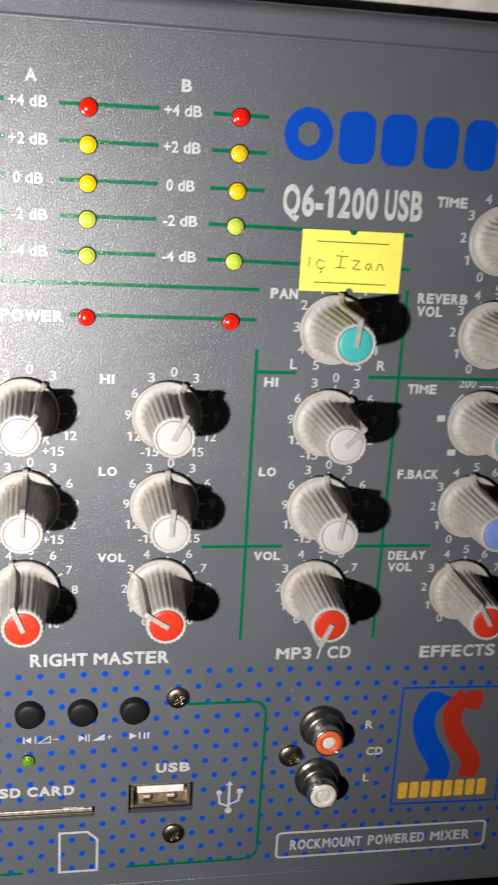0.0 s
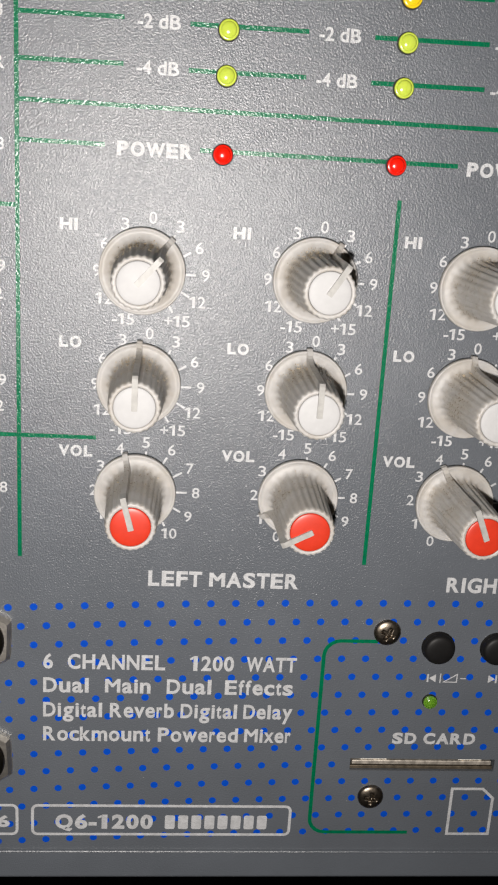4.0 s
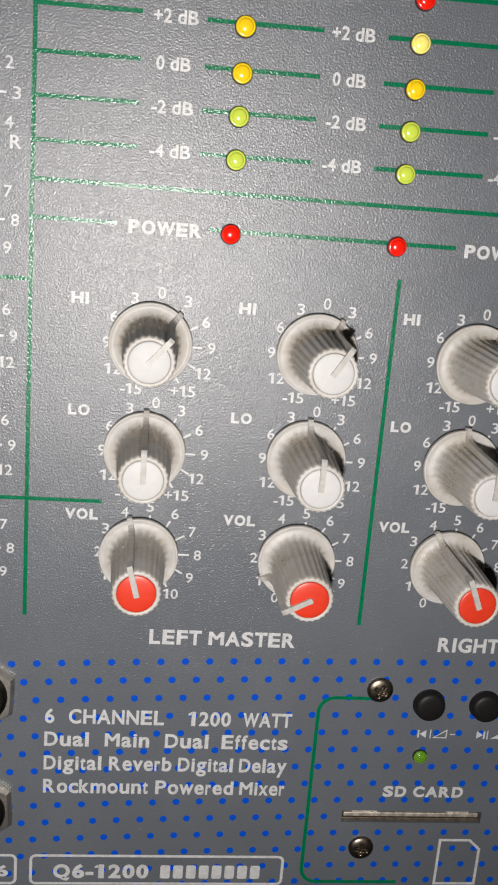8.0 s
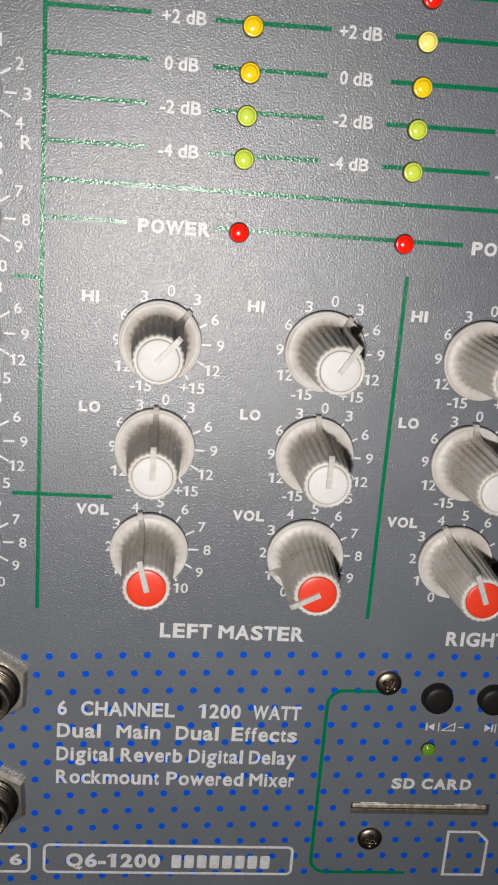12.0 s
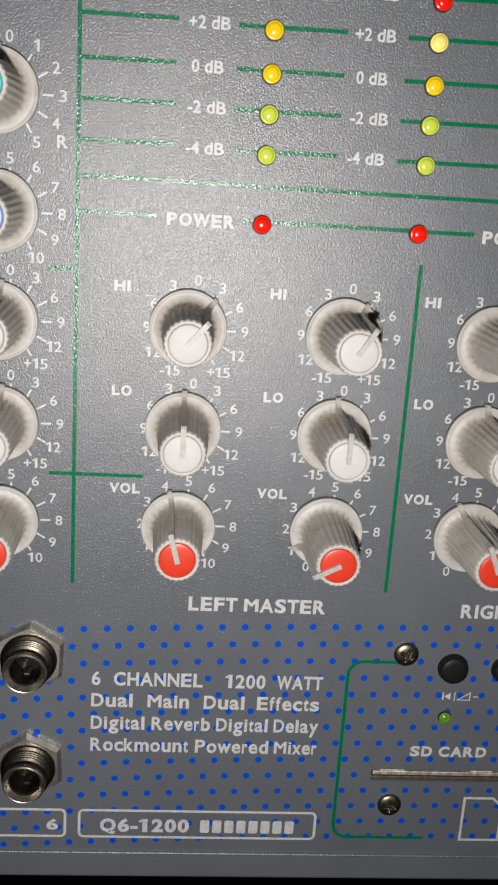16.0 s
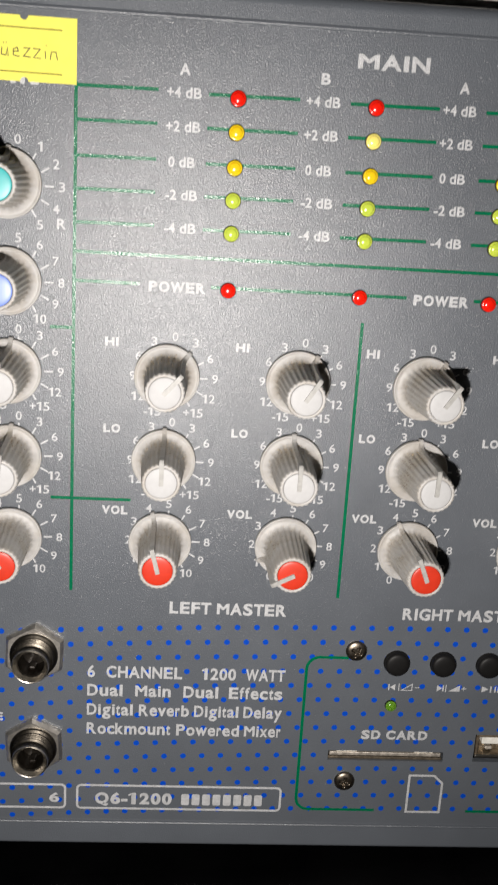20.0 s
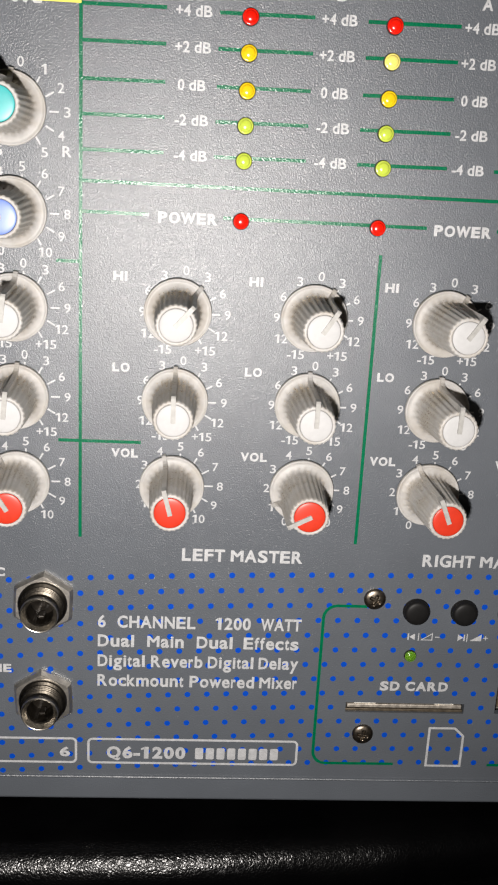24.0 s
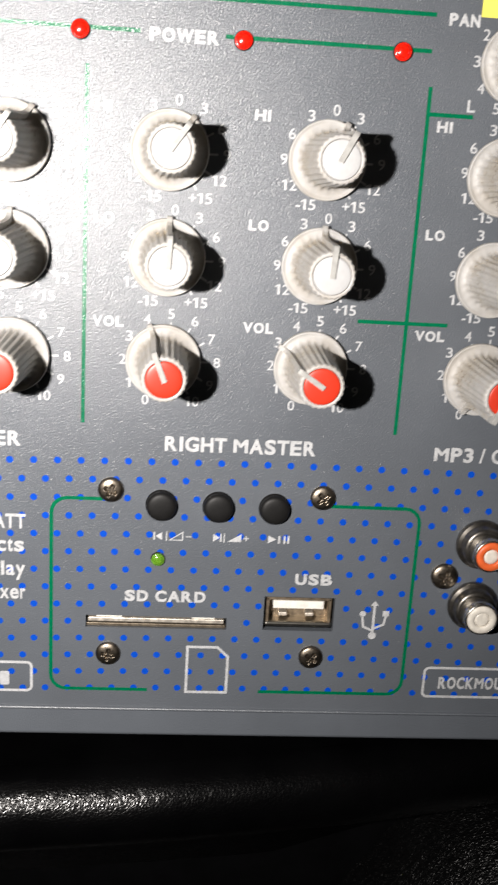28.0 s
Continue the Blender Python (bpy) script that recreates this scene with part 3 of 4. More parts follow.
# player symbols: skip and volume marks either side of a bar, play and pause
for k, x in enumerate((40.6, 51.0, 61.2)):
    z = -83.7
    if k < 2:
        tri = [(x - 0.9, z + 0.75), (x - 0.9, z - 0.75), (x + 0.3, z)] if k else [(x + 0.3, z + 0.75), (x - 0.9, z), (x + 0.3, z - 0.75)]
        bx = x + 0.5 if k else x - 1.1
        skip = ribbon([(bx, z - 0.75), (bx, z + 0.75)], 0.3)
        flat_shape(tri, bm=skip)
        part("skip_symbol", skip, WHITE_INK, mixer)
        part("divider_bar", ribbon([(x + 1.1, z - 0.9), (x + 1.1, z + 0.9)], 0.2), WHITE_INK, mixer)
        sign = ribbon([(x + 4.6, z), (x + 5.6, z)], 0.2)
        if k:
            ribbon([(x + 5.1, z - 0.5), (x + 5.1, z + 0.5)], 0.2, y=-0.036, bm=sign)
            flat_shape([(x + 1.7, z - 0.7), (x + 4.2, z - 0.7), (x + 4.2, z + 0.8)], bm=sign)
        else:
            ribbon([(x + 1.7, z - 0.7), (x + 4.0, z - 0.7), (x + 4.0, z + 0.8)], 0.2, True, bm=sign)
        part("volume_symbol", sign, WHITE_INK, mixer)
    else:
        play = bmesh.new()
        flat_shape([(x - 1.1, z + 0.75), (x - 1.1, z - 0.75), (x + 0.4, z)], bm=play)
        part("play_symbol", play, WHITE_INK, mixer)
        part("divider_bar", ribbon([(x + 0.9, z - 0.75), (x + 0.9, z + 0.75)], 0.35), WHITE_INK, mixer)
        pause = ribbon([(x + 1.9, z - 0.75), (x + 1.9, z + 0.75)], 0.35)
        ribbon([(x + 2.6, z - 0.75), (x + 2.6, z + 0.75)], 0.35, bm=pause)
        part("pause_symbol", pause, WHITE_INK, mixer)
tri = ribbon([(80.95, -101.7), (80.95, -96.3)], 0.5)
flat_shape([(80.2, -96.3), (81.7, -96.3), (80.95, -95.3)], bm=tri)
flat_shape([(80.95 + 0.75 * math.cos(a), -102.4 + 0.75 * math.sin(a)) for a in [math.pi * k / 6 for k in range(12)]], bm=tri)
ribbon([(80.95, -101.4), (79.1, -100.6), (78.8, -98.6)], 0.45, y=-0.036, bm=tri)
ribbon([(80.95, -101.0), (82.9, -100.1), (83.2, -98.4)], 0.45, y=-0.042, bm=tri)
flat_shape([(82.6, -98.4), (83.8, -98.4), (83.8, -97.3), (82.6, -97.3)], bm=tri)
flat_shape([(78.8 + 0.6 * math.cos(a), -98.0 + 0.6 * math.sin(a)) for a in [math.pi * k / 6 for k in range(12)]], bm=tri)
part("usb_symbol", tri, WHITE_INK, mixer)


# ---- knobs with their printed scales ----
SCALES = {"tone": ["-15", "12", "9", "6", "3", "0", "3", "6", "9", "12", "+15"], "pan": ["5", "4", "3", "2", "1", "0", "1", "2", "3", "4", "5"], "vol": [str(k) for k in range(11)]}


def dial_scale(cx, cz, kind):
    """A ring of ticks, each with its number as a piece of its own."""
    for k, s in enumerate(SCALES[kind]):
        a = radians(-150 + 30 * k)
        tick = part("dial_tick", ribbon([(cx + 4.9 * math.sin(a), cz + 4.9 * math.cos(a)), (cx + 6.6 * math.sin(a), cz + 6.6 * math.cos(a))], 0.32), WHITE_INK, mixer)
        part("dial_number", lay_word(bmesh.new(), s, cx + 8.05 * math.sin(a), cz + 8.05 * math.cos(a) - 0.85, 1.7, bold=0.008), WHITE_INK, tick)


def arc_scale_bm(cx, cz):
    bm = bmesh.new()
    for a0, a1 in ((-165, -95), (-75, -40), (-12, 12), (40, 95)):
        ribbon([(cx + 7.0 * math.sin(radians(a0 + (a1 - a0) * k / 8)), cz + 7.0 * math.cos(radians(a0 + (a1 - a0) * k / 8))) for k in range(9)], 0.3, bm=bm)
    lay_word(bm, "200", cx - 3.9, cz + 6.7, 1.5)
    lay_word(bm, "300", cx + 3.6, cz + 6.7, 1.5)
    for x, z in ((-8.4, 0.6), (-5.6, -6.2), (7.6, -3.0)):
        flat_shape([(cx + x - 0.8, cz + z - 0.6), (cx + x + 0.8, cz + z - 0.6), (cx + x + 0.8, cz + z + 0.6), (cx + x - 0.8, cz + z + 0.6)], bm=bm)
    return bm


def flute(r, h, a):
    if h < 1.65 or r < 3.4 or r > 5.7:
        return r
    return r + (0.14 if h < 13 else 0.08) * math.cos(24 * a) * min(1, (h - 1.6) / 0.7)


KNOB_H = 16.1
body_profile = [(4.2, 0.0), (4.2, 0.75), (6.22, 0.75), (6.36, 0.9), (6.36, 1.55), (6.28, 1.74), (6.1, 1.78), (5.98, 1.6), (5.5, 1.68), (4.95, 1.85), (4.58, 2.1), (4.34, 2.55), (4.18, 3.3), (4.08, 4.6), (4.0, 6.5), (3.94, 8.0),
                (3.84, 10.5), (3.68, KNOB_H - 1.2), (3.62, KNOB_H - 0.4), (3.5, KNOB_H - 0.1), (3.36, KNOB_H), (3.0, KNOB_H), (2.96, KNOB_H - 0.1), (2.95, KNOB_H - 0.6)]
KNOB_MESH = mesh_of("knob", lathe(body_profile, 144, flute), KNOB)
KNOB_MESH.shade_smooth()


def cap_bm():
    """A slightly domed round cap; the pointer is moulded across it."""
    r = 2.9
    return lathe([(r, KNOB_H - 0.6), (r, KNOB_H), (r * 0.975, KNOB_H + 0.05), (r * 0.93, KNOB_H + 0.09), (r * 0.8, KNOB_H + 0.15), (r * 0.6, KNOB_H + 0.2), (r * 0.35, KNOB_H + 0.23), (r * 0.1, KNOB_H + 0.24)], 56)


CAP_MESHES = {}
for tint, mat in (("white", CAP_WHITE), ("red", CAP_RED), ("teal", CAP_TEAL), ("blue", CAP_BLUE)):
    CAP_MESHES[tint] = mesh_of("cap", cap_bm(), mat)
    CAP_MESHES[tint].shade_smooth()


def pointer_bm():
    """A bar across the cap that runs on as a rib down the side to the skirt's edge."""
    bm = bmesh.new()
    down = [(4.62, KNOB_H - 1.6), (4.66, 10.5), (4.75, 7.5), (4.9, 5.0), (5.1, 3.6), (5.38, 2.8), (5.8, 2.3), (6.3, 2.05), (6.7, 1.75), (6.75, 0.9)]
    sides = []
    for w in (-0.42, 0.42):
        outer = [(-0.4, KNOB_H + 0.6), (4.1, KNOB_H + 0.55), (4.55, KNOB_H + 0.3)] + down
        inner = [(-0.35, KNOB_H - 0.6), (3.0, KNOB_H - 0.3), (3.3, KNOB_H - 1.4)] + [(max(3.2, y - 1.6), h) for y, h in down]
        sides.append(([bm.verts.new((w * MM, y * MM, h * MM)) for y, h in outer], [bm.verts.new((w * MM, y * MM, h * MM)) for y, h in inner]))
    (o0, i0), (o1, i1) = sides
    n = len(o0)
    for k in range(n - 1):
        bm.faces.new((o0[k], o1[k], o1[k + 1], o0[k + 1]))
        bm.faces.new((o0[k], o0[k + 1], i0[k + 1], i0[k]))
        bm.faces.new((o1[k + 1], o1[k], i1[k], i1[k + 1]))
    bm.faces.new((o0[0], i0[0], i1[0], o1[0]))
    bm.faces.new((o0[-1], o1[-1], i1[-1], i0[-1]))
    bmesh.ops.recalc_face_normals(bm, faces=bm.faces[:])
    bmesh.ops.bevel(bm, geom=[e for e in bm.edges if all(v.co.z > (KNOB_H - 0.9) * MM for v in e.verts)], offset=0.06 * MM, segments=2, affect="EDGES")
    return bm


POINTER_MESH = mesh_of("pointer", pointer_bm(), [POINTER, KNOB])
for f in POINTER_MESH.polygons:
    f.material_index = 1 if max(POINTER_MESH.vertices[i].co.z for i in f.vertices) < (KNOB_H - 0.2) * MM else 0


def dust_bm(turn, count, seed):
    """Grains lying on the upper side of the cone."""
    rng = random.Random(seed)
    bm = bmesh.new()
    wall = body_profile[8:17]
    for _ in range(count):
        h = min(9.5, 1.9 + rng.expovariate(0.36))
        r = next((a + (b - a) * (h - p) / (q - p) for (a, p), (b, q) in zip(wall, wall[1:]) if p <= h <= q), 4.0)
        ang = radians(turn) + rng.gauss(0, 0.62)
        size = 0.045 + 0.09 * rng.random() ** 3
        mid = Vector((-(r + 0.06) * math.sin(ang), (r + 0.06) * math.cos(ang), h))
        pts = [bm.verts.new((mid + size * Vector([rng.uniform(-1.2, 1.2) for _k in range(3)])) * MM) for _j in range(5)]
        for a, b, c in ((0, 1, 2), (0, 2, 3), (0, 3, 4), (1, 2, 4), (2, 3, 4)):
            bm.faces.new((pts[a], pts[b], pts[c]))
    return bm


def knob(x, z, turn, tint):
    k = part("knob", KNOB_MESH, KNOB, mixer)
    lean = 1.7 if 39 < x < 41 else 2.6 if x < -40 else 0.0
    k.matrix_basis = pose(x * MM, 0, z * MM, 0, 0, lean) @ pose(-x * MM, 0, -z * MM) @ facing(x, z, turn)
    tagged(k, "fluted warm grey knob with a %s cap" % tint)
    for name, me in (("cap", CAP_MESHES[tint]), ("pointer", POINTER_MESH)):
        c = new(name, me)
        c.parent = k
        if name == "cap":
            tagged(c, "%s plastic cap" % tint)
    grains = new("dust", mesh_of("dust", dust_bm(turn, 620 if tint == "white" and -12 < x < 16 else 260 if tint == "white" else 60, int(x * 7 + z * 13)), DUST))
    grains.parent = k
    tagged(grains, "tan grains of dust", kind="stuff")


KNOBS = [
    # dial centre, knob centre, turn of the pointer, cap, printed scale
    (-39.7, 17.3, -41.6, 17.5, 4, "teal", "pan"), (-39.7, -0.3, -41.6, -0.3, -92, "blue", "vol"),
    (-39.7, -17.45, -41.6, -17.5, 6, "white", "tone"), (-39.7, -34.55, -41.5, -34.5, 5, "white", "tone"), (-39.7, -51.65, -41.4, -51.7, -32, "red", "vol"),
    (-9.7, -17.45, -11.05, -17.15, 42, "white", "tone"), (-9.7, -34.55, -11.1, -34.15, 0, "white", "tone"), (-9.7, -51.65, -11.2, -51.6, -15, "red", "vol"),
    (15.7, -17.45, 14.65, -17.2, 33, "white", "tone"), (15.7, -34.55, 14.5, -34.15, 1, "white", "tone"), (15.7, -51.65, 14.55, -51.6, -118, "red", "vol"),
    (41.1, -17.45, 39.85, -17.2, 35, "white", "tone"), (41.1, -34.55, 40.0, -34.2, 2, "white", "tone"), (41.1, -51.65, 39.95, -51.6, -22, "red", "vol"),
    (66.5, -17.45, 65.4, -17.3, 27, "white", "tone"), (66.5, -34.55, 65.4, -34.3, 4, "white", "tone"), (66.5, -51.65, 65.2, -51.6, -57, "red", "vol"),
    (96.6, -0.6, 95.2, -0.8, 6, "teal", "pan"), (96.6, -17.9, 95.1, -18.3, 44, "white", "tone"), (96.6, -34.8, 95.1, -35.1, 8, "white", "tone"), (96.5, -52.0, 95.0, -52.3, -157, "red", "vol"),
    (126.4, 16.6, 125.4, 16.4, -2, "teal", "vol"), (126.4, -0.7, 125.4, -1.0, 84, "blue", "vol"), (126.4, -18.0, 125.3, -18.0, 140, "teal", "arc"),
    (126.4, -35.2, 125.3, -34.9, 0, "blue", "vol"), (126.4, -52.4, 125.5, -52.7, -31, "red", "vol"),
]
for dx, dz, kx, kz, turn, tint, kind in KNOBS:
    if kind == "arc":
        part("dial_scale", arc_scale_bm(dx, dz), WHITE_INK, mixer)
    else:
        dial_scale(dx, dz, kind)
for dx, dz, kx, kz, turn, tint, kind in KNOBS:
    knob(kx, kz, turn, tint)

# ---- level lights ----
lens_profile = [(1.4, 0.0), (1.4, 0.72), (1.34, 0.82), (1.24, 0.86), (1.13, 0.845)] + [(1.1 * math.cos(radians(a)), 0.86 + 0.42 * math.sin(radians(a))) for a in (12, 28, 44, 58, 70, 80, 86)]
ring_profile = [(1.57, 0.0), (1.57, 0.035), (1.52, 0.05), (1.36, 0.04)]
LENS = {}
for key, mat in (("red", LED_RED), ("yellow", LED_YELLOW), ("glint-paled yellow", LED_YELLOW_GLINT), ("lime", LED_LIME), ("green", LED_GREEN)):
    LENS[key] = mesh_of("lens", lathe(lens_profile, 28), mat)
    LENS[key].shade_smooth()
HOLE = mesh_of("led_hole", lathe(ring_profile, 28), DARK)


def led(x, z, key):
    h = part("level_light", HOLE, DARK, mixer)
    h.matrix_basis = facing(x, z)
    tagged(h, "%s indicator light in a dark hole" % key)
    if key == "green":
        h.matrix_basis = h.matrix_basis @ Matrix.Scale(0.85, 4)
    c = new("lens", LENS[key])
    c.parent = h
    tagged(c, "%s domed lens" % key)


for k in range(4):
    for z, key in zip((*LED_Z, 0.0), ("red", "yellow", "yellow", "lime", "lime", "red")):
        led(25.42 * k, z, "glint-paled yellow" if k == 1 and z == LED_Z[1] else key)
led(40.3, -88.1, "green")


# ---- screws, push buttons, sockets ----
def screw_bm():
    """A low domed head with a cross cut into it."""
    bm = bmesh.new()
    rings, steps = [], 64
    for i in range(27):
        r = 2.3 if i < 2 else 2.3 * (1 - (i - 1) / 26)
        ring = []
        for k in range(steps):
            a = 2 * math.pi * k / steps
            x, y = r * math.cos(a), r * math.sin(a)
            h = 0.0 if i == 0 else 0.25 + 0.78 * math.sqrt(max(0.0, 1 - (r / 2.3) ** 2.4))
            across, along = sorted((abs(x), abs(y)))
            cut = max(0.0, min(1.0, (0.36 - across) / 0.16)) * max(0.0, min(1.0, (1.25 - along) / 0.4))
            ring.append(bm.verts.new((x * MM, y * MM, (h - 0.62 * cut * (i > 0)) * MM)))
        rings.append(ring)
    for p, q in zip(rings, rings[1:]):
        for k in range(steps):
            bm.faces.new((p[k], p[(k + 1) % steps], q[(k + 1) % steps], q[k]))
    bm.faces.new(rings[-1])
    return bm


SCREW_MESH = mesh_of("screw", screw_bm(), SCREW)
SCREW_MESH.shade_smooth()
for x, z, turn in ((31.6, -75.2, 25), (69.5, -75.4, 50), (31.7, -107.2, 10), (69.6, -107.1, 35)):
    s = part("screw", SCREW_MESH, SCREW, mixer, "dark domed cross-head screw")
    s.matrix_basis = facing(x, z, turn)

dark = part("screw", SCREW_MESH, SCREW, mixer, "broad dark domed screw")
dark.matrix_basis = facing(93.4, -89.9, 15) @ Matrix.Scale(1.1, 4)

BUTTON = mesh_of("push_button", lathe([(2.85, 0.0), (2.85, 0.12), (2.72, 0.14), (2.72, 0.8), (2.68, 1.15), (2.56, 1.42), (2.38, 1.6), (2.1, 1.72), (1.7, 1.8), (1.2, 1.86), (0.5, 1.89)], 40), RUBBER)
BUTTON.shade_smooth()
for x in (40.6, 50.75, 60.85):
    b = part("push_button", BUTTON, RUBBER, mixer, "round black rubber push button")
    b.matrix_basis = facing(x, -77.75)


def nut_bm(af, h, hole):
    """A hexagon nut with a chamfered top."""
    bm = bmesh.new()
    r = af / 2 / math.cos(radians(30))
    loops = []
    for rr, z in ((r, 0.0), (r, h - 0.7), (r * 0.9, h), (hole, h), (hole, 0.0)):
        ring = []
        for k in range(48):
            a = 2 * math.pi * k / 48 + radians(30)
            sec = math.cos((a - radians(30)) % radians(60) - radians(30))
            rad = rr * math.cos(radians(30)) / sec if rr > hole else rr
            if rr == r:
                rad = min(rad, af / 2 * 1.135)
            if rr == r * 0.9:
                rad = min(rad, af / 2 * 1.02)
            ring.append(bm.verts.new((rad * math.cos(a) * MM, rad * math.sin(a) * MM, z * MM)))
        loops.append(ring)
    for a, b in zip(loops, loops[1:]):
        for k in range(48):
            bm.faces.new((a[k], a[(k + 1) % 48], b[(k + 1) % 48], b[k]))
    bmesh.ops.recalc_face_normals(bm, faces=bm.faces[:])
    return bm


NUT = mesh_of("jack_nut", nut_bm(11.9, 1.6, 4.4), NUT_METAL)
thread = [(5.0, 0.0), (5.0, 1.9), (4.8, 2.2), (4.35, 2.5)]
for k in range(4):
    thread += [(4.3, 2.7 + 0.62 * k), (4.3, 2.85 + 0.62 * k), (3.85, 3.05 + 0.62 * k), (3.85, 3.15 + 0.62 * k)]
THREAD = mesh_of("jack_barrel", lathe(thread + [(3.7, 5.25), (3.7, 5.6), (3.78, 5.7), (3.78, 6.5), (3.72, 6.72), (3.58, 6.84), (3.46, 6.78), (2.82, 5.75), (2.66, 5.2), (2.62, 4.6)], 48, None, False), [RIM_METAL, THREAD_METAL])
for f in THREAD.polygons:
    f.material_index = 1 if max(THREAD.vertices[i].co.z for i in f.vertices) < 6.6 * MM and min(THREAD.vertices[i].co.xy.length for i in f.vertices) > 3.5 * MM else 0
BORE = mesh_of("jack_bore", lathe([(2.66, 5.3), (2.6, 4.4), (2.5, 0.6), (1.4, 0.5)], 32), BORE_METAL)
CONTACT = mesh_of("contact", box_bm(-0.7, 0.7, -2.3, -1.5, 1.2, 3.6, 0.3), BORE_METAL)
for x, z, turn in ((-36.5, -77.5, 2), (-36.6, -99.6, -3)):
    n = part("jack_socket", NUT, NICKEL, mixer, "nickel headphone-style jack socket with hexagon nut")
    n.matrix_basis = facing(x, z, turn)
    for name, me in (("barrel", THREAD), ("bore", BORE), ("contact", CONTACT)):
        c = new(name, me)
        c.parent = n

RCA_METAL = simple("blackened_metal", (0.2, 0.185, 0.165), 0.32, 0.95, vary=0.3, scale=600)
SLEEVE_METAL = simple("smoky_chrome", (0.62, 0.59, 0.54), 0.26, 1.0, vary=0.15, scale=700)
RCA_BASE = mesh_of("phono_socket", lathe([(4.75, 0.0), (4.75, 0.6), (4.55, 0.9), (4.05, 1.1), (3.95, 1.3), (3.9, 2.5), (3.7, 2.85), (3.3, 3.0), (2.9, 3.0)], 44), RCA_METAL)
RCA_SLEEVE = mesh_of("sleeve", lathe([(3.1, 2.5), (3.1, 5.9), (3.0, 6.25), (2.8, 6.35), (2.68, 6.3), (2.65, 6.0)], 40), SLEEVE_METAL)
RCA_FACE = {}
for key, mat in (("red", RCA_RED), ("white", RCA_WHITE)):
    RCA_FACE[key] = mesh_of("insert", lathe([(2.66, 3.0), (2.68, 6.35), (2.5, 6.6), (1.6, 6.62), (1.42, 6.45), (1.36, 5.6)], 36), mat)
RCA_PIN = mesh_of("pin_hole", lathe([(1.38, 4.8), (1.38, 6.28), (0.9, 6.36), (0.3, 6.36)], 20), RCA_WHITE)
for me in (RCA_BASE, RCA_SLEEVE, RCA_PIN, *RCA_FACE.values()):
    me.shade_smooth()
for x, z, key in ((99.6, -83.3, "red"), (99.4, -95.6, "white")):
    b = part("phono_socket", RCA_BASE, BLACK, mixer, "phono socket with a %s insert in a dark collar" % key)
    b.matrix_basis = facing(x, z)
    for name, me in (("sleeve", RCA_SLEEVE), ("insert", RCA_FACE[key]), ("pin_hole", RCA_PIN)):
        c = new(name, me)
        c.parent = b

# card slot and data port, set into their openings
slot = part("card_slot", box_bm(27.55, 53.35, 1.6, 6.0, -102.1, -99.5), DARK, mixer, "dark memory card slot")
part("slot_lip", box_bm(27.6, 53.3, 0.5, 4.0, -101.95, -101.35, 0.1), BROWN_METAL, slot, "tarnished metal lip")
part("slot_cover", box_bm(27.9, 52.9, 0.3, 4.0, -100.95, -100.15, 0.12), STEEL, slot, "scuffed metal card guide")
for x0, x1 in ((29.4, 34.1), (46.9, 51.2)):
    part("slot_tab", box_bm(x0, x1, 0.55, 3.0, -100.12, -99.72, 0.08), GOLDPIN, slot, "bright tab")
port = part("usb_port", box_bm(60.25, 73.35, 3.2, 8.0, -101.75, -95.05), PORT_BROWN, mixer, "metal data port in a square opening")


def shell_bm():
    bm = bmesh.new()
    for a in ((60.7, 61.25, -101.0, -95.5), (72.35, 72.9, -101.0, -95.5), (60.7, 72.9, -95.9, -95.4)):
        b = box_bm(a[0], a[1], 0.5, 6.0, a[2], a[3], 0.12, 1)
        me = bpy.data.meshes.new("tmp")
        b.to_mesh(me)
        b.free()
        bm.from_mesh(me)
        bpy.data.meshes.remove(me)
    return bm


part("shell", shell_bm(), PORT_BROWN, port, "tarnished metal shell")
part("lower_lip", box_bm(60.5, 73.1, 0.2, 5.0, -101.1, -100.15, 0.38, 3), NICKEL, port, "rounded bright metal lip")
part("tongue", box_bm(62.0, 71.5, 0.6, 5.0, -97.6, -96.05, 0.15), GOLDPIN, port, "pale plastic tongue")
for x in (64.0, 69.0):
    part("spring", box_bm(x - 0.8, x + 0.8, 1.4, 4.0, -99.5, -98.75, 0.2), STEEL, port)


# the foot of a line of print, covered but for its lower edge by a paper label
for x0, x1 in ((-41.0, -40.0), (-39.2, -38.4), (-37.5, -35.9)):
    part("printed_word", flat_shape(rounded(x0, x1, 34.85, 36.2, 0.35)), WHITE_INK, mixer)

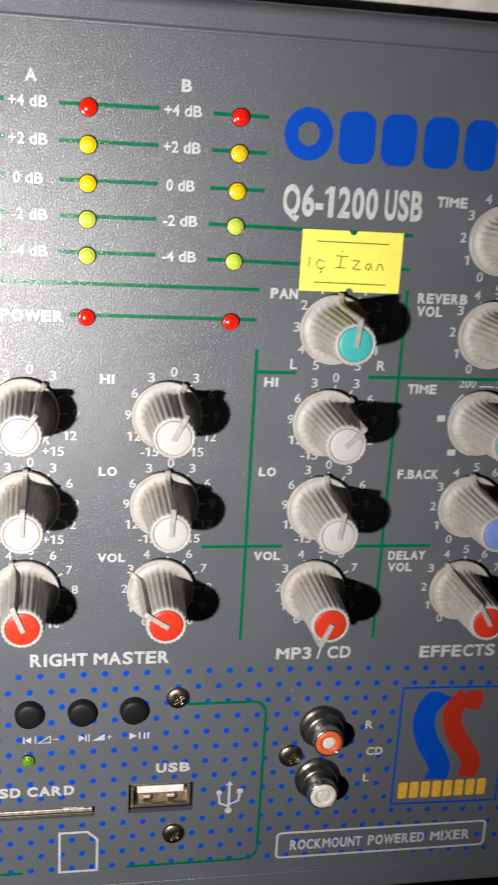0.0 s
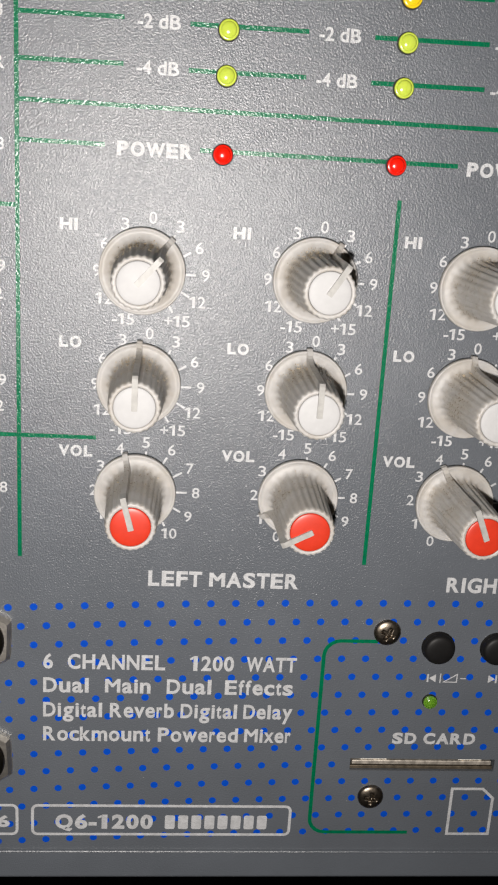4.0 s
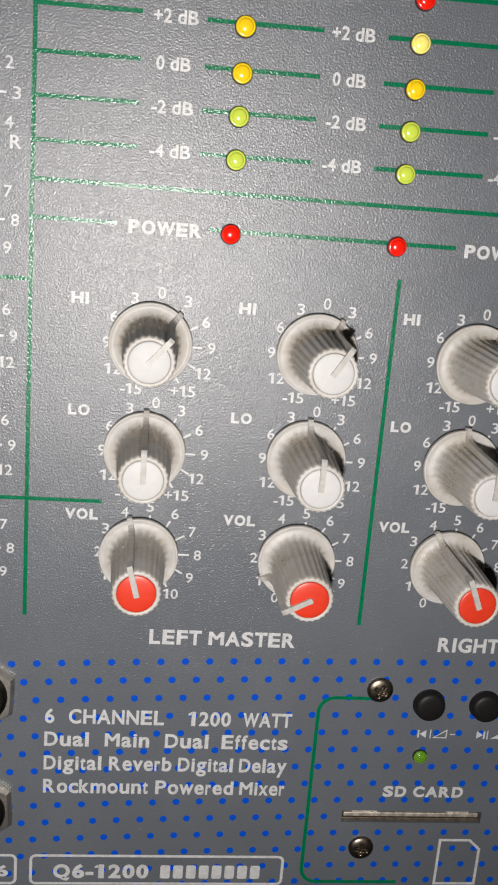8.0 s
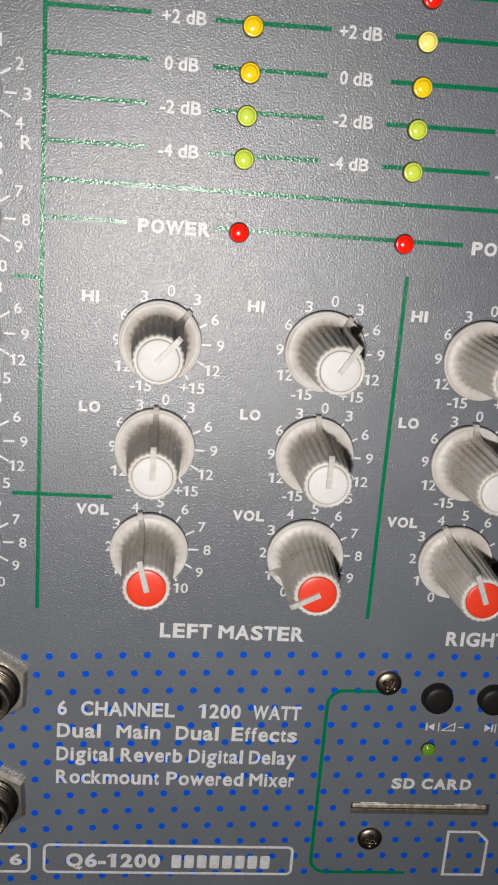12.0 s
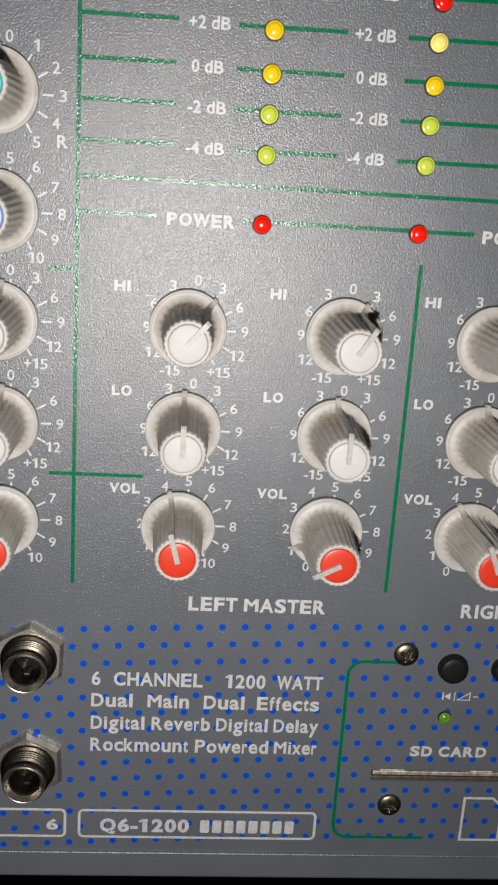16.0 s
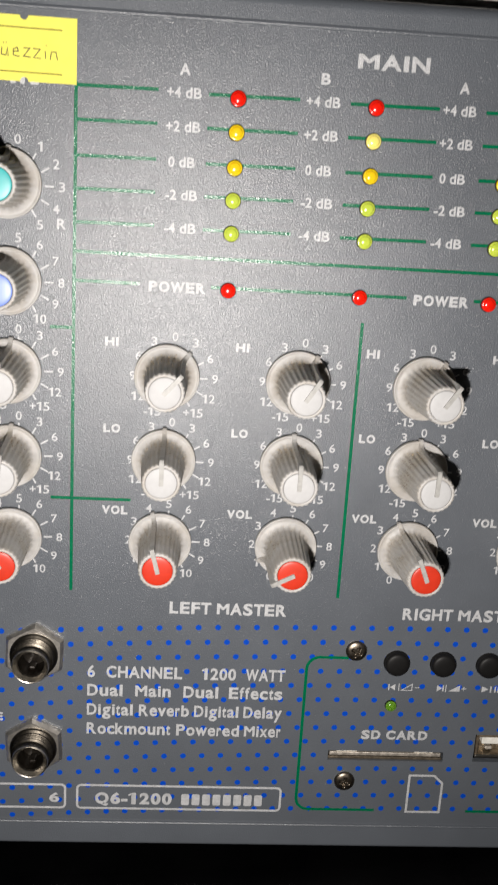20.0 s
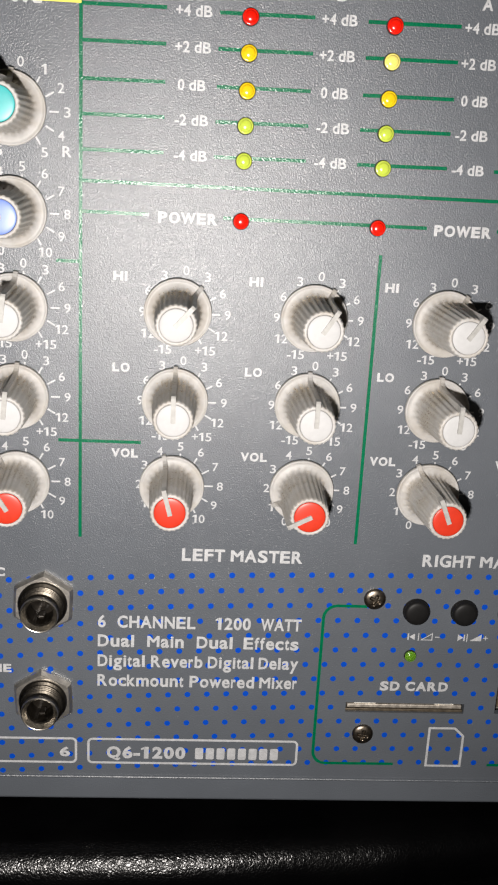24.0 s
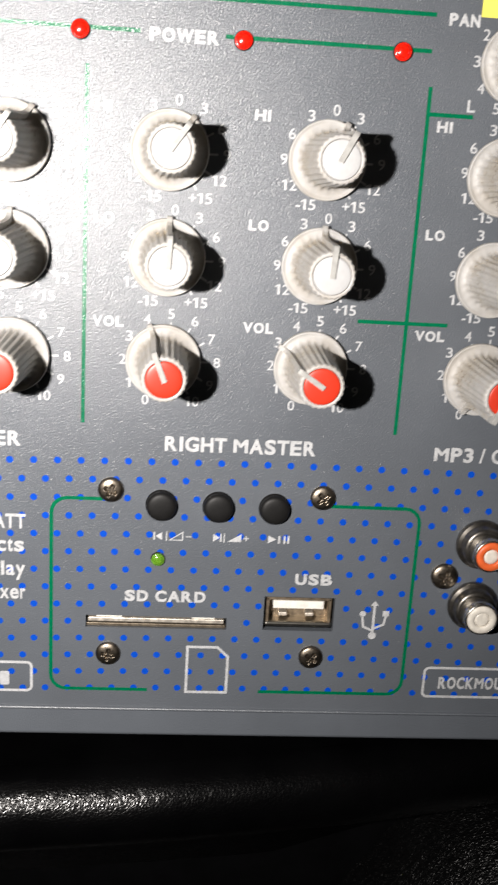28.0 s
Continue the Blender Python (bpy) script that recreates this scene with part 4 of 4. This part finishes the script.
# ---- paper labels stuck on the face ----
def sticker(x0, x1, z0, z1, label, strokes):
    t = thing("paper_label", ((x0 + x1) / 2, 0, z0), label, "label", "yellow paper labels")
    cx, r = (x0 + x1) / 2, 0.75
    out = [(x0, z0)] + [(cx - r * math.cos(a), z0 + r * math.sin(a)) for a in [math.pi * k / 8 for k in range(9)]] + [(x1, z0), (x1, z1)]
    out += [(cx + r * math.cos(a), z1 - r * math.sin(a)) for a in [math.pi * k / 8 for k in range(9)]] + [(x0, z1)]
    bm = flat_shape(out, -0.12)
    face = bmesh.ops.extrude_face_region(bm, geom=bm.faces[:])
    for v in face["geom"]:
        if isinstance(v, bmesh.types.BMVert):
            v.co.y += 0.08 * MM
    bmesh.ops.recalc_face_normals(bm, faces=bm.faces[:])
    part("paper", bm, PAPER, t, "bright yellow paper with notched edges")
    for z in (z1 - 2.0, z0 + 1.6):
        part("ruled_line", ribbon([(x0 + 2.6, z), (x1 - 2.6, z - 0.1)], 0.22, y=-0.14), OLIVE_INK, t)
    bm = bmesh.new()
    for s in strokes:
        ribbon([(x0 + a, z0 + b - 0.3) for a, b in s], 0.19, y=-0.14, bm=bm)
    part("handwriting", bm, PEN, t, "thin pen strokes")


INNER = [[(1.6, 6.3), (1.4, 4.6)], [(4.2, 5.6), (3.3, 5.9), (2.8, 5.2), (3.0, 4.5), (4.0, 4.3), (4.4, 4.8)], [(3.6, 4.3), (3.9, 3.8), (3.5, 3.5)], [(6.4, 6.7), (8.6, 6.6)], [(7.4, 6.6), (7.2, 4.6)],
         [(6.3, 4.6), (8.3, 4.6)], [(7.3, 7.5), (7.6, 7.5)], [(9.4, 6.0), (10.8, 5.9), (9.6, 4.5), (11.1, 4.4)], [(12.9, 5.5), (12.2, 5.4), (12.0, 4.7), (12.6, 4.4), (13.0, 5.4), (13.2, 4.4)],
         [(14.1, 4.3), (14.3, 5.4), (14.9, 5.5), (15.3, 4.4)]]
MUEZ = [[(2.0, 4.2), (2.4, 6.6), (3.2, 5.0), (4.2, 6.6), (4.5, 4.3)], [(5.4, 5.8), (5.3, 4.6), (6.1, 4.5), (6.4, 5.7), (6.5, 4.3)], [(5.6, 6.6), (5.8, 6.6)], [(6.1, 6.6), (6.3, 6.6)],
        [(7.3, 5.2), (8.3, 5.3), (8.1, 5.9), (7.4, 5.6), (7.4, 4.6), (8.5, 4.4)], [(9.1, 5.9), (10.3, 5.9), (9.2, 4.5), (10.5, 4.4)], [(10.9, 5.9), (12.1, 5.8), (11.0, 4.4), (12.3, 4.3)],
        [(13.0, 5.6), (13.1, 4.3)], [(13.1, 6.5), (13.3, 6.5)], [(13.9, 4.2), (14.1, 5.5), (14.9, 5.5), (15.2, 4.2)]]
sticker(88.4, 107.0, 6.0, 16.85, "yellow paper label with pen writing, stuck on the panel", INNER)
sticker(-47.8, -29.2, 35.3, 46.3, "yellow paper label with pen writing, stuck on the panel's edge", MUEZ)


# ---- what the mixer stands on, and what lies behind it ----
def case_sheet(profile_at, wobble):
    """A sheet of leatherette swept along x, with soft dents."""
    bm = bmesh.new()
    nx, rows = 240, []
    for i in range(nx + 1):
        x = -340 + 498 * i / nx
        row = []
        for y, z in profile_at(x):
            d = wobble * (noise.noise(Vector((x * 0.018, y * 0.03, z * 0.03))) + 0.45 * noise.noise(Vector((x * 0.06, y * 0.06, z * 0.08 + 9))))
            row.append(bm.verts.new((x * MM, (y - d) * MM, (z + 0.3 * d) * MM)))
        rows.append(row)
    for a, b in zip(rows, rows[1:]):
        for k in range(len(a) - 1):
            bm.faces.new((a[k], a[k + 1], b[k + 1], b[k]))
    bmesh.ops.recalc_face_normals(bm, faces=bm.faces[:])
    return bm


ROLL_R, ROLL_Z = 8.5, -143.4


def roll_y(x):
    """How far back the roll's axis lies: it swings away to the right."""
    s = (x + 46) / 145
    return 1.6 + (15.0 * min(1.6, s) ** 2 if s > 0 else -2.0 * min(1.0, -s))


def roll_profile(x):
    c = roll_y(x)
    return [(c - ROLL_R * math.cos(radians(a)), ROLL_Z + ROLL_R * math.sin(radians(a))) for a in range(96, -113, -8)] + [(c + 14, ROLL_Z - 12), (c + 30, ROLL_Z - 40)]


def deck_profile(x):
    c = roll_y(x)
    return [(c + 0.9, ROLL_Z + ROLL_R - 0.1), (c + 30, ROLL_Z + ROLL_R), (c + 120, ROLL_Z + ROLL_R), (c + 280, ROLL_Z + ROLL_R)]


def fold_profile(x):
    k = min(1.0, max(0.0, (x - 62) / 60))
    k = k * k * (3 - 2 * k)
    c, r = roll_y(x) * (1 - k) + 10.0 * k + 40.0 * (1 - k), 34.0
    return [(c + 20, -158.0 - 60.0 * (1 - k))] + [(c + 8 - r * math.cos(radians(a)), -192.0 - 60.0 * (1 - k) + r * math.sin(radians(a))) for a in range(90, -71, -8)]


padded = thing("padded_case", (-91, 100, -232), "black grained leatherette padded case under the mixer", "padded case")
part("front_roll", case_sheet(roll_profile, 0.9), LEATHER, padded, "glossy padded black roll", smooth=True)
part("deck", case_sheet(deck_profile, 0.0), LEATHER, padded, smooth=True)
part("lower_fold", case_sheet(fold_profile, 2.0), LEATHER_DULL, padded, "dull black fold below the roll", smooth=True)
# added board: hides the table and paints the shade under the roll
part("shade_board", box_bm(-330, 148, 41, 45, -232, -150, 0.5), SHADE_BLACK, padded)
FOOT = mesh_of("rubber_foot", lathe([(9.0, 0.0), (9.0, 9.0), (8.0, 10.9), (6.0, 11.0)], 32), RUBBER)
for x in (-290, 108):
    for y in (40, 215):
        f = part("rubber_foot", FOOT, RUBBER, mixer)
        f.matrix_basis = Matrix.Translation(Vector((x, y, ROLL_Z + ROLL_R)) * MM)
# the sides that carry the deck
for x0, x1 in ((-338, -330), (148, 156)):
    part("side_board", box_bm(x0, x1, 45, 280, -232, ROLL_Z + ROLL_R - 1.0, 1.0), BLACK, padded)


def cover_bm(near, low_at, high_at, thick):
    """One fold of cloth behind the top of the face, swept along x."""
    bm = bmesh.new()
    nx, rows = 160, []
    for i in range(nx + 1):
        x = -340 + 520 * i / nx
        low = low_at(x) + 0.7 * noise.noise(Vector((x * 0.08, 3.0, near)))
        high = high_at(x) + 0.8 * noise.noise(Vector((x * 0.05, 7.0, near)))
        mid, half = (high + low) / 2, (high - low) / 2
        row = []
        for k in range(20):
            a = 2 * math.pi * k / 20
            d = 0.45 * noise.noise(Vector((x * 0.05, math.cos(a), math.sin(a) + near)))
            row.append(bm.verts.new((x * MM, (near + thick - (thick + d) * math.cos(a)) * MM, (mid + (half + d) * math.sin(a)) * MM)))
        rows.append(row)
    for a, b in zip(rows, rows[1:]):
        for k in range(20):
            bm.faces.new((a[k], a[(k + 1) % 20], b[(k + 1) % 20], b[k]))
    bm.faces.new(rows[0])
    bm.faces.new(list(reversed(rows[-1])))
    bmesh.ops.recalc_face_normals(bm, faces=bm.faces[:])
    return bm


def fold_top(x):
    return 60.5 + 0.055 * max(-60.0, min(100.0, x))


cover = thing("cloth_cover", (-91, 14, 50), "folded pale grey woven cloth lying on the mixer", "cloth")
part("front_fold", cover_bm(7.0, lambda x: 53.6 + 0.5 * math.sin(x * 0.05), fold_top, 6.0), CLOTH, cover, smooth=True)
part("back_fold", cover_bm(21.0, lambda x: 49.9, lambda x: fold_top(x) + 14.0, 7.0), CLOTH, cover, smooth=True)

tagged(part("table", box_bm(-600, 500, 45, 700, -262, -232, 2.0), WOOD, None), "pale laminate table top under the padded case", "table")
for name, dims in (("wall_north", (-1500, 1500, 900, 960, -1000, 1500)), ("wall_south", (-1500, 1500, -1560, -1500, -1000, 1500)), ("wall_west", (-1560, -1500, -1500, 900, -1000, 1500)),
                   ("wall_east", (1500, 1560, -1500, 900, -1000, 1500)), ("floor", (-1500, 1500, -1500, 900, -1060, -1000)), ("ceiling", (-1500, 1500, -1500, 900, 1500, 1560))):
    tagged(part(name, box_bm(*dims), WALL, None), "plain dull painted room surface", name.split("_")[0], kind="structure")
